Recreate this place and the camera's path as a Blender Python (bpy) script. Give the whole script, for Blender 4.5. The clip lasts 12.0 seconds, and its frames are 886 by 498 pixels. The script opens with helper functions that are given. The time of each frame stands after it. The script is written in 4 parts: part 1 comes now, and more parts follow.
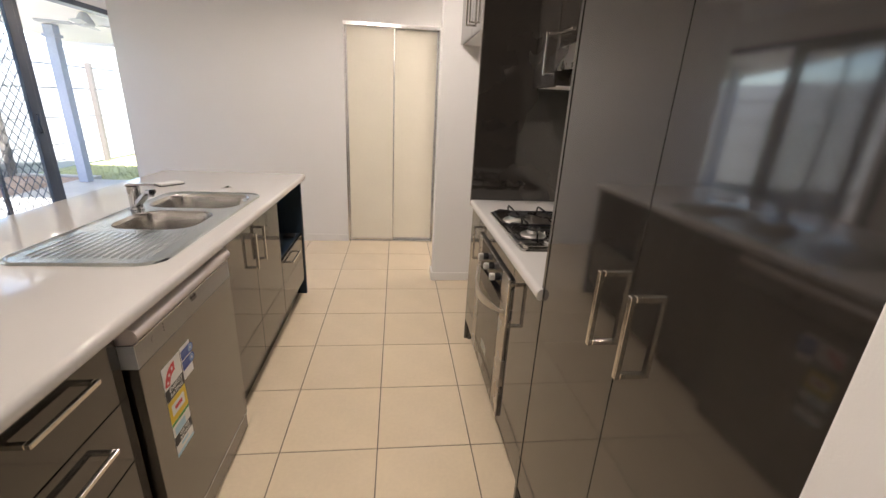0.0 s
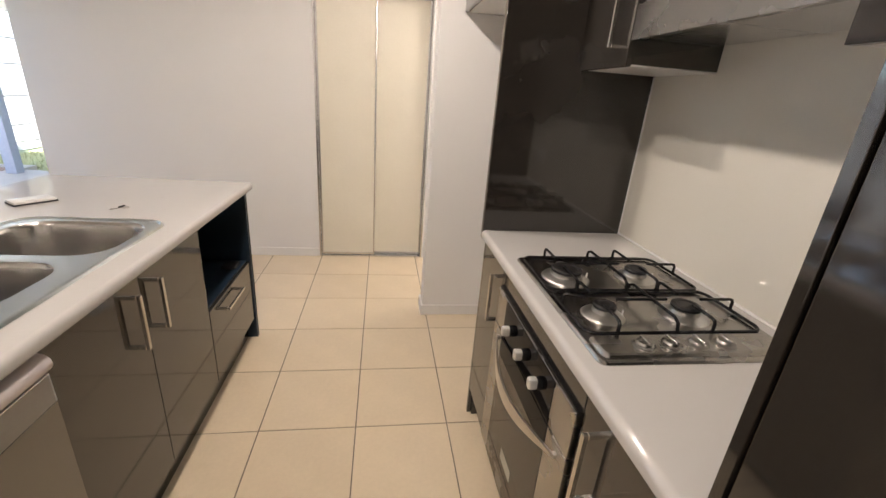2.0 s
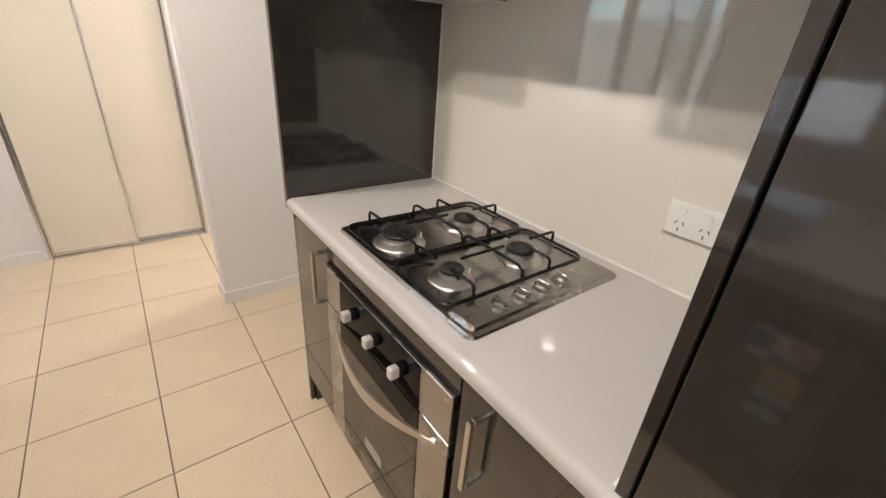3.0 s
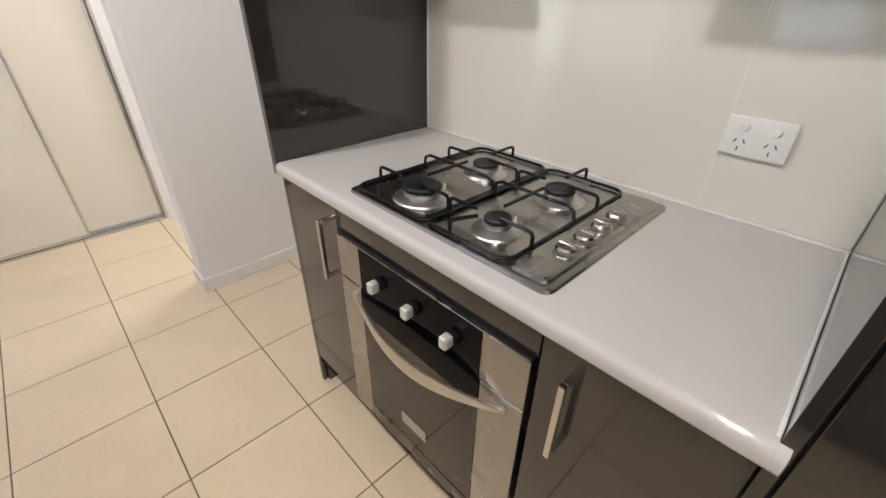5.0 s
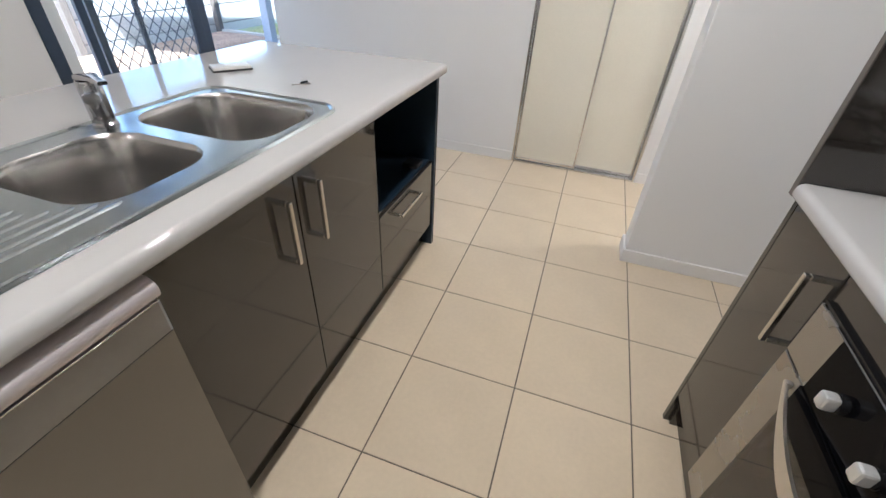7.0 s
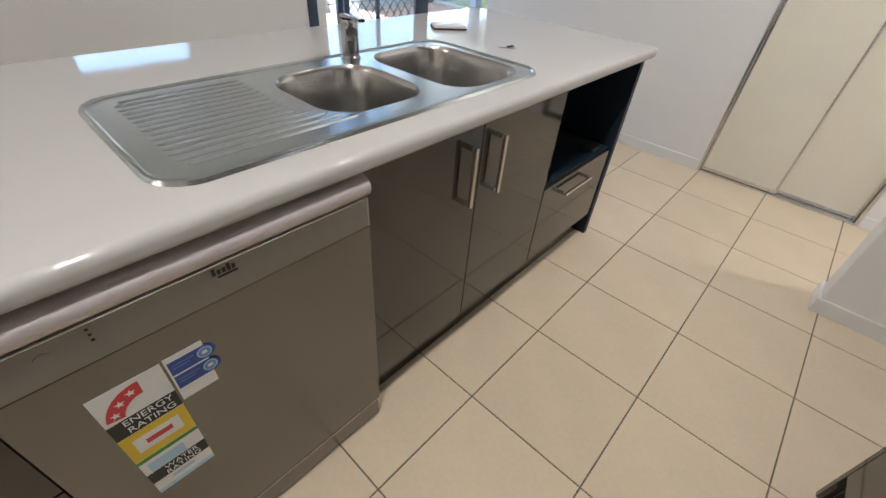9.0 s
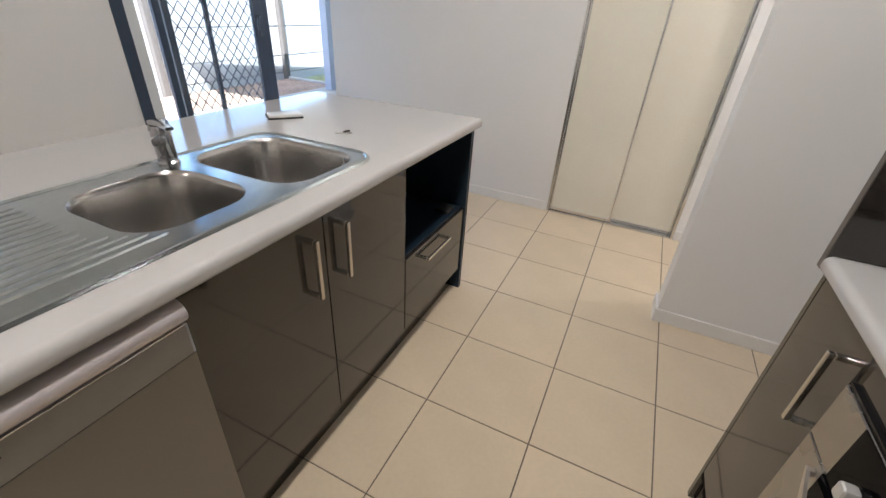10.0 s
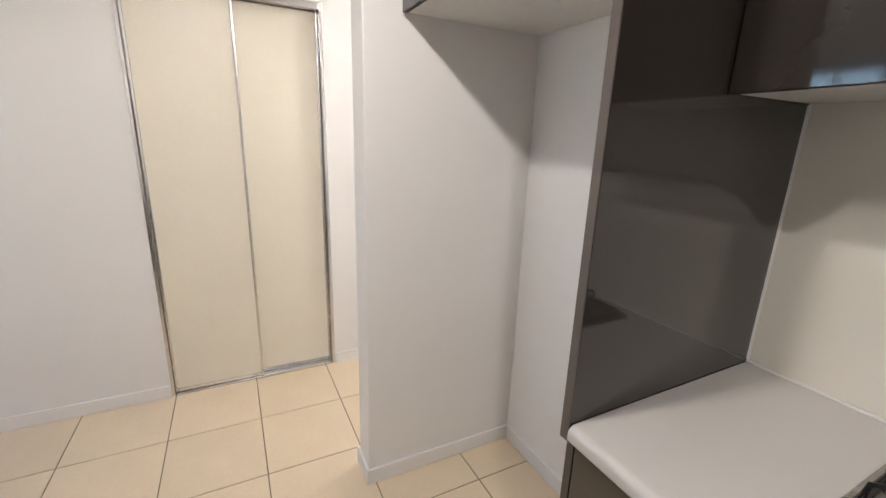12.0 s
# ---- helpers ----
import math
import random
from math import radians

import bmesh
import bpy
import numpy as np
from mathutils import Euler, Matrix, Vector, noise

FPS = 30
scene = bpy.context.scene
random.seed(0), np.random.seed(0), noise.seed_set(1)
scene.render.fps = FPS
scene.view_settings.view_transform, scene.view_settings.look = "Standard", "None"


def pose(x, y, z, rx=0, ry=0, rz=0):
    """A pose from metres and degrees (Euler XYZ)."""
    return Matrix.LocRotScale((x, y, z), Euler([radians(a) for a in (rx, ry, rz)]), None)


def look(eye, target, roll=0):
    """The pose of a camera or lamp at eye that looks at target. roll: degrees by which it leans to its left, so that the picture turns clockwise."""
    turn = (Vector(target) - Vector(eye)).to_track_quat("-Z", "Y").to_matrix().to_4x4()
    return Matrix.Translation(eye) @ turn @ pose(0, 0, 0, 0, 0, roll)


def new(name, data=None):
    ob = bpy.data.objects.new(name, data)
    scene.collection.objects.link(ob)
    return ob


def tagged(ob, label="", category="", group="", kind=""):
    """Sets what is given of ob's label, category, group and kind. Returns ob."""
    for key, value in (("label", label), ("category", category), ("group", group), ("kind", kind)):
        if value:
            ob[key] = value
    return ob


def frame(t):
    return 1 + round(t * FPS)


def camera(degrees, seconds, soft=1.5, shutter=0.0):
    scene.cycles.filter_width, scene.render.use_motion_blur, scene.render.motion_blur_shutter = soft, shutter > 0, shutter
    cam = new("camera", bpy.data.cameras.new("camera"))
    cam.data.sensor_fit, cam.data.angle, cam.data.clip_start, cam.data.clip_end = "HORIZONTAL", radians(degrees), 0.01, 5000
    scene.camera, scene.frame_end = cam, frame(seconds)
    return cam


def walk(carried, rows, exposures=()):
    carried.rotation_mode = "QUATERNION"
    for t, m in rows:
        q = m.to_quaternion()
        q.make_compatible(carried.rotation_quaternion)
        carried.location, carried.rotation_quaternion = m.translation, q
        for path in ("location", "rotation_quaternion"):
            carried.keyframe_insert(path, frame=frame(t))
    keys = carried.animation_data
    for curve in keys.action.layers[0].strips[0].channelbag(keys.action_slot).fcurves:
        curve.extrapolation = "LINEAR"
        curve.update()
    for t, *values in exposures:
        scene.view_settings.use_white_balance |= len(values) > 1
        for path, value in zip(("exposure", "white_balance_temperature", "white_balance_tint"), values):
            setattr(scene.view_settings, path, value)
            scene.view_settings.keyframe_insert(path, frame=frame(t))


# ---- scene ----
cam = camera(93.8, 12.0)
PATH = [
    (0, (0.068, -2.995, 1.39), (0.295, -1.121, 0.731), 2.9),
    (0.5, (0.098, -2.851, 1.395), (0.261, -0.97, 0.735), 2.0),
    (1, (0.068, -2.654, 1.406), (0.248, -0.758, 0.794), 2.2),
    (1.5, (0.057, -2.451, 1.397), (0.364, -0.584, 0.746), 2.7),
    (2, (0.087, -2.241, 1.377), (0.39, -0.392, 0.679), 4.4),
    (2.5, (0.135, -2.113, 1.377), (0.824, -0.406, 0.595), 5.6),
    (3, (0.105, -2.031, 1.373), (1.226, -0.631, 0.487), 4.6),
    (3.2, (0.089, -1.997, 1.354), (1.299, -0.724, 0.397), 3.7),
    (4.8, (0.043, -1.872, 1.297), (1.247, -0.657, 0.259), 0.9),
    (5, (0.046, -1.856, 1.296), (1.242, -0.638, 0.254), 1.0),
    (5.5, (0.072, -1.83, 1.273), (1.226, -0.63, 0.165), 1.6),
    (6, (0.046, -1.794, 1.28), (0.897, -0.367, 0.168), 1.2),
    (6.5, (0.042, -1.743, 1.293), (0.248, -0.094, 0.18), 2.8),
    (7, (0.001, -1.77, 1.268), (-0.479, -0.222, 0.096), 3.3),
    (7.5, (-0.021, -1.845, 1.255), (-0.91, -0.554, 0.014), 3.5),
    (7.7, (-0.021, -1.858, 1.241), (-0.979, -0.648, -0.03), 4.4),
    (9.3, (0.007, -1.874, 1.232), (-1.001, -0.68, -0.016), 4.7),
    (9.5, (0.03, -1.839, 1.248), (-0.925, -0.534, 0.071), 4.4),
    (10, (0.059, -1.772, 1.3), (-0.641, -0.196, 0.287), 3.7),
    (10.5, (0.051, -1.683, 1.299), (-0.271, 0.08, 0.411), 3.8),
    (11, (0.005, -1.51, 1.33), (0.11, 0.329, 0.55), 3.7),
    (11.5, (-0.027, -1.379, 1.356), (0.524, 0.426, 0.694), 3.4),
    (12, (-0.032, -1.212, 1.395), (0.852, 0.508, 0.883), 1.9),
]
EXPOSURES = [
    (0.0, 2.70, 6350, 13), (1.0, 2.74, 6400, 13), (2.0, 2.71, 6450, 13), (3.2, 2.93, 6250, 12), (4.8, 2.90, 5800, 9.5), (6.0, 2.87, 5650, 9.5),
    (6.5, 2.95, 5480, 8), (7.0, 2.72, 5450, 7.5), (7.5, 2.58, 5600, 7), (9.5, 2.55, 5680, 7), (10.0, 2.48, 5750, 8.5),
    (10.5, 2.46, 6000, 10), (11.0, 2.56, 5950, 10.5), (11.5, 2.70, 5900, 10.5), (12.0, 2.74, 5950, 10.5),
]
walk(cam, [(t, look(eye, target, roll)) for t, eye, target, roll in PATH], EXPOSURES)

# ---- world, sun, exposure ----
world = bpy.data.worlds.new("sky")
scene.world = world
world.use_nodes = True
wn = world.node_tree.nodes
sky = wn.new("ShaderNodeTexSky")
sky.sky_type = "NISHITA"
sky.sun_disc = False
sky.sun_elevation = radians(58)
sky.sun_rotation = radians(143)
wn["Background"].inputs["Strength"].default_value = 0.15
world.node_tree.links.new(sky.outputs["Color"], wn["Background"].inputs["Color"])
sun = new("sun", bpy.data.lights.new("sun", "SUN"))
sun.data.energy, sun.data.angle, sun.data.color = 5.0, radians(0.5), (1.0, 0.95, 0.88)
sun.matrix_world = look((3.0, -4.0, 8.0), (0, 0, 0))

CEIL = 2.42
# Third and fifth are unseen fill lamps, added to brighten living room and hall.
DOWNLIGHTS_AND_FILLS = [(-0.21, -0.62), (-0.21, -1.93), (-1.6, -4.5), (-1.35, 3.1), (1.4, 0.75)]
LAMP_POWER = 11.5


# ---- materials ----
def mat(name, color, rough=0.5, metal=0.0, grain=0.0, scale=40.0, bump=0.0, bump_scale=200.0, spec=0.5,
        patch=0.0, patch_scale=3.0, rand=0.0, stretch=None, coat=0.0, rough_var=0.0):
    m = bpy.data.materials.new(name)
    m.use_nodes = True
    n, l = m.node_tree.nodes, m.node_tree.links
    p = n["Principled BSDF"]
    p.inputs["Base Color"].default_value = (*color, 1)
    p.inputs["Roughness"].default_value = rough
    p.inputs["Metallic"].default_value = metal
    p.inputs["Specular IOR Level"].default_value = spec
    p.inputs["Coat Weight"].default_value = coat
    p.inputs["Coat Roughness"].default_value = 0.03
    tc = n.new("ShaderNodeTexCoord")
    co = tc.outputs["Object"]
    if stretch:
        mp = n.new("ShaderNodeMapping")
        mp.inputs["Scale"].default_value = stretch
        l.new(co, mp.inputs["Vector"])
        co = mp.outputs["Vector"]

    def noise_tex(sc, detail=3):
        t = n.new("ShaderNodeTexNoise")
        t.inputs["Scale"].default_value = sc
        t.inputs["Detail"].default_value = detail
        l.new(co, t.inputs["Vector"])
        return t.outputs["Fac"]

    def value_scale(src, amount, low=0.3, high=0.7):
        r = n.new("ShaderNodeMapRange")
        r.inputs["From Min"].default_value, r.inputs["From Max"].default_value = low, high
        r.inputs["To Min"].default_value, r.inputs["To Max"].default_value = 1 - amount, 1 + amount
        l.new(src, r.inputs["Value"])
        return r.outputs["Result"]

    factors = []
    if grain:
        factors.append(value_scale(noise_tex(scale), grain))
    if patch:
        factors.append(value_scale(noise_tex(patch_scale, 4), patch))
    if rand:
        oi = n.new("ShaderNodeObjectInfo")
        factors.append(value_scale(oi.outputs["Random"], rand, 0, 1))
    col = None
    for f in factors:
        v = n.new("ShaderNodeVectorMath")
        v.operation = "SCALE"
        if col is None:
            v.inputs[0].default_value = color
        else:
            l.new(col, v.inputs[0])
        l.new(f, v.inputs["Scale"])
        col = v.outputs["Vector"]
    if col is not None:
        l.new(col, p.inputs["Base Color"])
    if rough_var:
        r = n.new("ShaderNodeMapRange")
        r.inputs["From Min"].default_value, r.inputs["From Max"].default_value = 0.3, 0.7
        r.inputs["To Min"].default_value, r.inputs["To Max"].default_value = max(0.01, rough - rough_var), rough + rough_var
        l.new(noise_tex(6, 5), r.inputs["Value"])
        l.new(r.outputs["Result"], p.inputs["Roughness"])
    if bump:
        b = n.new("ShaderNodeBump")
        b.inputs["Strength"].default_value = bump
        b.inputs["Distance"].default_value = 0.002
        l.new(noise_tex(bump_scale), b.inputs["Height"])
        l.new(b.outputs["Normal"], p.inputs["Normal"])
    return m


def speckled(name, color, dot, rough):
    """Laminate with fine grey flecks."""
    m = mat(name, color, rough, patch=0.02, patch_scale=2.0, rough_var=0.02)
    n, l = m.node_tree.nodes, m.node_tree.links
    p = n["Principled BSDF"]
    src = p.inputs["Base Color"].links[0].from_socket
    v = n.new("ShaderNodeTexVoronoi")
    v.inputs["Scale"].default_value = 55
    tc = n.new("ShaderNodeTexCoord")
    l.new(tc.outputs["Object"], v.inputs["Vector"])
    r = n.new("ShaderNodeMapRange")
    r.inputs["From Min"].default_value, r.inputs["From Max"].default_value = 0.02, 0.06
    r.inputs["To Min"].default_value, r.inputs["To Max"].default_value = 1.0, 0.0
    l.new(v.outputs["Distance"], r.inputs["Value"])
    nz = n.new("ShaderNodeTexNoise")
    nz.inputs["Scale"].default_value = 9
    l.new(tc.outputs["Object"], nz.inputs["Vector"])
    th = n.new("ShaderNodeMapRange")
    th.inputs["From Min"].default_value, th.inputs["From Max"].default_value = 0.58, 0.66
    l.new(nz.outputs["Fac"], th.inputs["Value"])
    mu = n.new("ShaderNodeMath")
    mu.operation = "MULTIPLY"
    l.new(r.outputs["Result"], mu.inputs[0])
    l.new(th.outputs["Result"], mu.inputs[1])
    mx = n.new("ShaderNodeMix")
    mx.data_type = "RGBA"
    l.new(mu.outputs["Value"], mx.inputs["Factor"])
    l.new(src, mx.inputs["A"])
    mx.inputs["B"].default_value = (*dot, 1)
    l.new(mx.outputs["Result"], p.inputs["Base Color"])
    return m


def glass(name, tint, gloss=0.06):
    m = bpy.data.materials.new(name)
    m.use_nodes = True
    n, l = m.node_tree.nodes, m.node_tree.links
    n.clear()
    out = n.new("ShaderNodeOutputMaterial")
    tr = n.new("ShaderNodeBsdfTransparent")
    tr.inputs["Color"].default_value = (*tint, 1)
    gl = n.new("ShaderNodeBsdfGlossy")
    gl.inputs["Roughness"].default_value = 0.01
    lw = n.new("ShaderNodeLayerWeight")
    lw.inputs["Blend"].default_value = 0.5
    pw = n.new("ShaderNodeMath")
    pw.operation = "POWER"
    l.new(lw.outputs["Facing"], pw.inputs[0])
    pw.inputs[1].default_value = 5.0
    fr = n.new("ShaderNodeMapRange")
    fr.inputs["To Min"].default_value, fr.inputs["To Max"].default_value = gloss * 0.7, 0.9
    l.new(pw.outputs["Value"], fr.inputs["Value"])
    mix = n.new("ShaderNodeMixShader")
    l.new(fr.outputs["Result"], mix.inputs["Fac"])
    l.new(tr.outputs["BSDF"], mix.inputs[1])
    l.new(gl.outputs["BSDF"], mix.inputs[2])
    l.new(mix.outputs["Shader"], out.inputs["Surface"])
    return m


def emitter(name, color, strength):
    m = mat(name, (0.8, 0.8, 0.8), 0.5)
    p = m.node_tree.nodes["Principled BSDF"]
    p.inputs["Emission Color"].default_value = (*color, 1)
    p.inputs["Emission Strength"].default_value = strength
    return m


WALL = mat("wall_paint", (0.82, 0.815, 0.81), 0.42, bump=0.12, bump_scale=350, patch=0.015, patch_scale=1.5)
CEILING = mat("ceiling_paint", (0.83, 0.82, 0.80), 0.8, bump=0.1, bump_scale=300, patch=0.01)
TRIM = mat("trim_paint", (0.82, 0.81, 0.80), 0.3, patch=0.02, patch_scale=4)
TILE = mat("floor_tile", (0.75, 0.63, 0.465), 0.085, grain=0.02, scale=60, patch=0.03, patch_scale=5, rand=0.025, rough_var=0.035)
GROUT = mat("grout", (0.17, 0.145, 0.115), 0.9, grain=0.25, scale=30, patch=0.2, patch_scale=4)
DARK = mat("dark_gloss_laminate", (0.028, 0.0245, 0.0215), 0.07, patch=0.05, patch_scale=3, spec=0.8, coat=0.15, rough_var=0.015)
DARK_EDGE = mat("laminate_edge", (0.10, 0.085, 0.075), 0.3, grain=0.05)
NAVY = mat("navy_lining", (0.010, 0.022, 0.038), 0.4, grain=0.08)
CARCASS = mat("dark_carcass", (0.022, 0.022, 0.024), 0.45, grain=0.1)
WHITE_BOARD = mat("white_board", (0.72, 0.71, 0.68), 0.45, grain=0.02, patch=0.02)
BENCH = speckled("bench_laminate", (0.555, 0.542, 0.528), (0.20, 0.19, 0.185), 0.07)
SPLASH = mat("painted_glass", (0.73, 0.705, 0.635), 0.03, patch=0.01)
STEEL = mat("stainless_steel", (0.40, 0.385, 0.365), 0.27, 1.0, grain=0.01, scale=30, rough_var=0.03)
# Sink steel made darker, so the shade inside the bowls is in the colour.
SHADED_BOWL_STEEL = mat("shaded_bowl_steel", (0.56, 0.545, 0.525), 0.24, 1.0, grain=0.03, scale=60, rough_var=0.04)
HANDLE_SATIN = mat("satin_grey", (0.66, 0.61, 0.61), 0.45, 0.4, grain=0.02, scale=90)
FASCIA = mat("fascia_steel", (0.33, 0.335, 0.34), 0.38, 1.0, grain=0.02, scale=80)
CAP_GREY = mat("grey_plastic", (0.42, 0.45, 0.48), 0.4, grain=0.03)
# Cool tint carries the bluish wall's reflection on the sink top.
SINK_STEEL = mat("sink_steel", (0.64, 0.69, 0.70), 0.2, 1.0, grain=0.03, scale=50, rough_var=0.05)
DW_STEEL = mat("appliance_steel", (0.215, 0.212, 0.208), 0.25, 1.0, grain=0.01, scale=80, patch=0.03, patch_scale=2)
CHROME = mat("chrome", (0.78, 0.78, 0.78), 0.08, 1.0, patch=0.03)
BURNER_STEEL = mat("burner_steel", (0.58, 0.57, 0.55), 0.33, 1.0, grain=0.03, scale=120)
OVEN_BAR = mat("oven_bar_steel", (0.66, 0.63, 0.595), 0.33, 1.0, grain=0.02, scale=80)
# Darker than CHROME: the tap's dark reflections are put into its grey.
TAP_CHROME = mat("tap_chrome", (0.52, 0.51, 0.52), 0.14, 1.0, patch=0.03)
NICKEL = mat("satin_nickel", (0.64, 0.61, 0.56), 0.2, 1.0, grain=0.03, scale=80)
KNOB = mat("knob_silver", (0.80, 0.80, 0.79), 0.3, 0.55, grain=0.02)
ALU = mat("aluminium", (0.72, 0.72, 0.72), 0.22, 1.0, grain=0.03)
ENAMEL = mat("black_enamel", (0.010, 0.010, 0.011), 0.25, grain=0.2, scale=90, spec=0.3)
BURNER = mat("burner_cap", (0.014, 0.014, 0.015), 0.45, grain=0.3, scale=200, bump=0.1, spec=0.35)
BLACK_GLASS = mat("black_glass", (0.005, 0.005, 0.006), 0.05, patch=0.1, spec=0.06)
OVEN_GLASS = glass("oven_glass", (0.52, 0.50, 0.46), 0.15)
PANE = glass("window_glass", (0.95, 0.97, 0.97))
PLASTIC = mat("white_plastic", (0.80, 0.79, 0.76), 0.25, patch=0.02)
RUBBER = mat("black_rubber", (0.02, 0.02, 0.02), 0.6, grain=0.1)
CREAM = mat("cream_vinyl", (0.80, 0.76, 0.65), 0.38, grain=0.015, scale=120, bump=0.04, bump_scale=250, patch=0.02)
BLUEBLACK = mat("powder_coat", (0.030, 0.050, 0.088), 0.35, grain=0.06, patch=0.1)
# Grey stands for the shade on a fan seen against the light.
FAN_BACKLIT_GREY = mat("fan_backlit_grey", (0.36, 0.375, 0.39), 0.4, patch=0.03)
WHITE_COAT = mat("white_coat", (0.75, 0.78, 0.80), 0.35, patch=0.03)
OLD_PAPER = mat("dull_paper", (0.50, 0.48, 0.40), 0.5, patch=0.05, patch_scale=30)
PAPER = mat("paper", (0.80, 0.80, 0.78), 0.5, patch=0.03, patch_scale=30)
INK_BLACK = mat("black_ink", (0.02, 0.02, 0.02), 0.5)
INK_RED = mat("red_ink", (0.62, 0.05, 0.06), 0.45, patch=0.05)
INK_YELLOW = mat("yellow_ink", (0.78, 0.56, 0.04), 0.45, patch=0.05)
INK_GREEN = mat("green_ink", (0.08, 0.28, 0.06), 0.45)
INK_BLUE = mat("blue_ink", (0.03, 0.07, 0.32), 0.4, patch=0.1, patch_scale=40)
INK_MID = mat("mid_blue_ink", (0.16, 0.26, 0.50), 0.4, patch=0.06, patch_scale=40)
INK_PALE = mat("pale_blue_ink", (0.45, 0.65, 0.78), 0.5, patch=0.05)
CONCRETE = mat("concrete", (0.38, 0.37, 0.35), 0.85, grain=0.08, scale=80, patch=0.08, patch_scale=2, bump=0.3)
GRASS = mat("grass", (0.25, 0.265, 0.12), 0.8, grain=0.35, scale=60, patch=0.2, patch_scale=1.2, bump=0.6, bump_scale=80)
BLADE = mat("grass_blade", (0.27, 0.28, 0.13), 0.6, patch=0.3, patch_scale=3)
MULCH = mat("bark_mulch", (0.27, 0.19, 0.14), 0.95, grain=0.45, scale=40, patch=0.2, bump=0.8, bump_scale=60)
FENCE = mat("fence_board", (0.43, 0.445, 0.455), 0.6, grain=0.05, scale=25, stretch=(1, 0.2, 4), patch=0.06, patch_scale=1.5)
FENCE_BACK = mat("fence_backing", (0.24, 0.25, 0.255), 0.7, grain=0.06)
# Weathered timber, darkened further so the sunlit posts look shaded.
FENCE_POST = mat("weathered_shaded_post", (0.11, 0.10, 0.092), 0.8, grain=0.15, scale=30, stretch=(4, 4, 0.5))
POST = mat("post_paint", (0.30, 0.34, 0.42), 0.45, grain=0.04, patch=0.06)
BRICK_WALL = mat("render_wall", (0.62, 0.60, 0.57), 0.8, grain=0.06, patch=0.05, bump=0.3)
LAMP_GLOW = emitter("lamp_glow", (1.0, 0.86, 0.68), 14.0)


# ---- mesh helpers ----
def mesh_object(name, bm, material, smooth=True):
    me = bpy.data.meshes.new(name)
    bmesh.ops.recalc_face_normals(bm, faces=bm.faces[:])
    bm.to_mesh(me)
    bm.free()
    me.materials.append(material)
    if smooth:
        me.shade_smooth()
        me.set_sharp_from_angle(angle=radians(19))
    return new(name, me)


def part(name, bm, material, parent, label="", smooth=True):
    """One mesh object under a thing or under a part, drawn in world metres."""
    ob = mesh_object(name, bm, material, smooth)
    ob.parent = parent
    if parent.parent is None:
        ob.matrix_parent_inverse = parent.matrix_basis.inverted()
    if label:
        tagged(ob, label)
    return ob


def thing(name, at, label, category, group="", kind=""):
    ob = new(name)
    ob.empty_display_size = 0.1
    ob.matrix_basis = Matrix.Translation(at)
    return tagged(ob, label, category, group, kind)


def solo(name, bm, material, label, category, group="", kind=""):
    return tagged(mesh_object(name, bm, material), label, category, group, kind)


def setting(name, bm, material, label="", category=""):
    return tagged(mesh_object(name, bm, material), label, category, "", "structure")


def box(bm, x0, x1, y0, y1, z0, z1, bevel=0.0, seg=2):
    if x0 > x1:
        x0, x1 = x1, x0
    if y0 > y1:
        y0, y1 = y1, y0
    c = Matrix.LocRotScale(((x0 + x1) / 2, (y0 + y1) / 2, (z0 + z1) / 2), None, (x1 - x0, y1 - y0, z1 - z0))
    r = bmesh.ops.create_cube(bm, size=1, matrix=c)
    if bevel:
        edges = list({e for v in r["verts"] for e in v.link_edges})
        bmesh.ops.bevel(bm, geom=edges, offset=bevel, segments=seg, affect="EDGES", profile=0.5)
    return bm


def boxed(*a, **k):
    return box(bmesh.new(), *a, **k)


def cyl(bm, base, axis, r0, r1, length, n=24, bevel=0.0):
    """A cone or cylinder from base along axis."""
    q = Vector(axis).normalized().to_track_quat("Z", "Y").to_matrix().to_4x4()
    m = Matrix.Translation(base) @ q @ Matrix.Translation((0, 0, length / 2))
    r = bmesh.ops.create_cone(bm, cap_ends=True, segments=n, radius1=r0, radius2=r1, depth=length, matrix=m)
    if bevel:
        edges = [e for e in {e for v in r["verts"] for e in v.link_edges} if len([f for f in e.link_faces if len(f.verts) > 4]) == 1]
        bmesh.ops.bevel(bm, geom=edges, offset=bevel, segments=2, affect="EDGES")
    return bm


def lathe(bm, center, profile, n=28):
    """Rings of (radius, height) about a vertical axis."""
    rings = []
    for r, z in profile:
        rings.append([bm.verts.new((center[0] + r * math.cos(a), center[1] + r * math.sin(a), center[2] + z))
                      for a in [2 * math.pi * i / n for i in range(n)]])
    for a, b in zip(rings, rings[1:]):
        for i in range(n):
            bm.faces.new((a[i], a[(i + 1) % n], b[(i + 1) % n], b[i]))
    bm.faces.new(rings[0])
    bm.faces.new(rings[-1])
    return bm


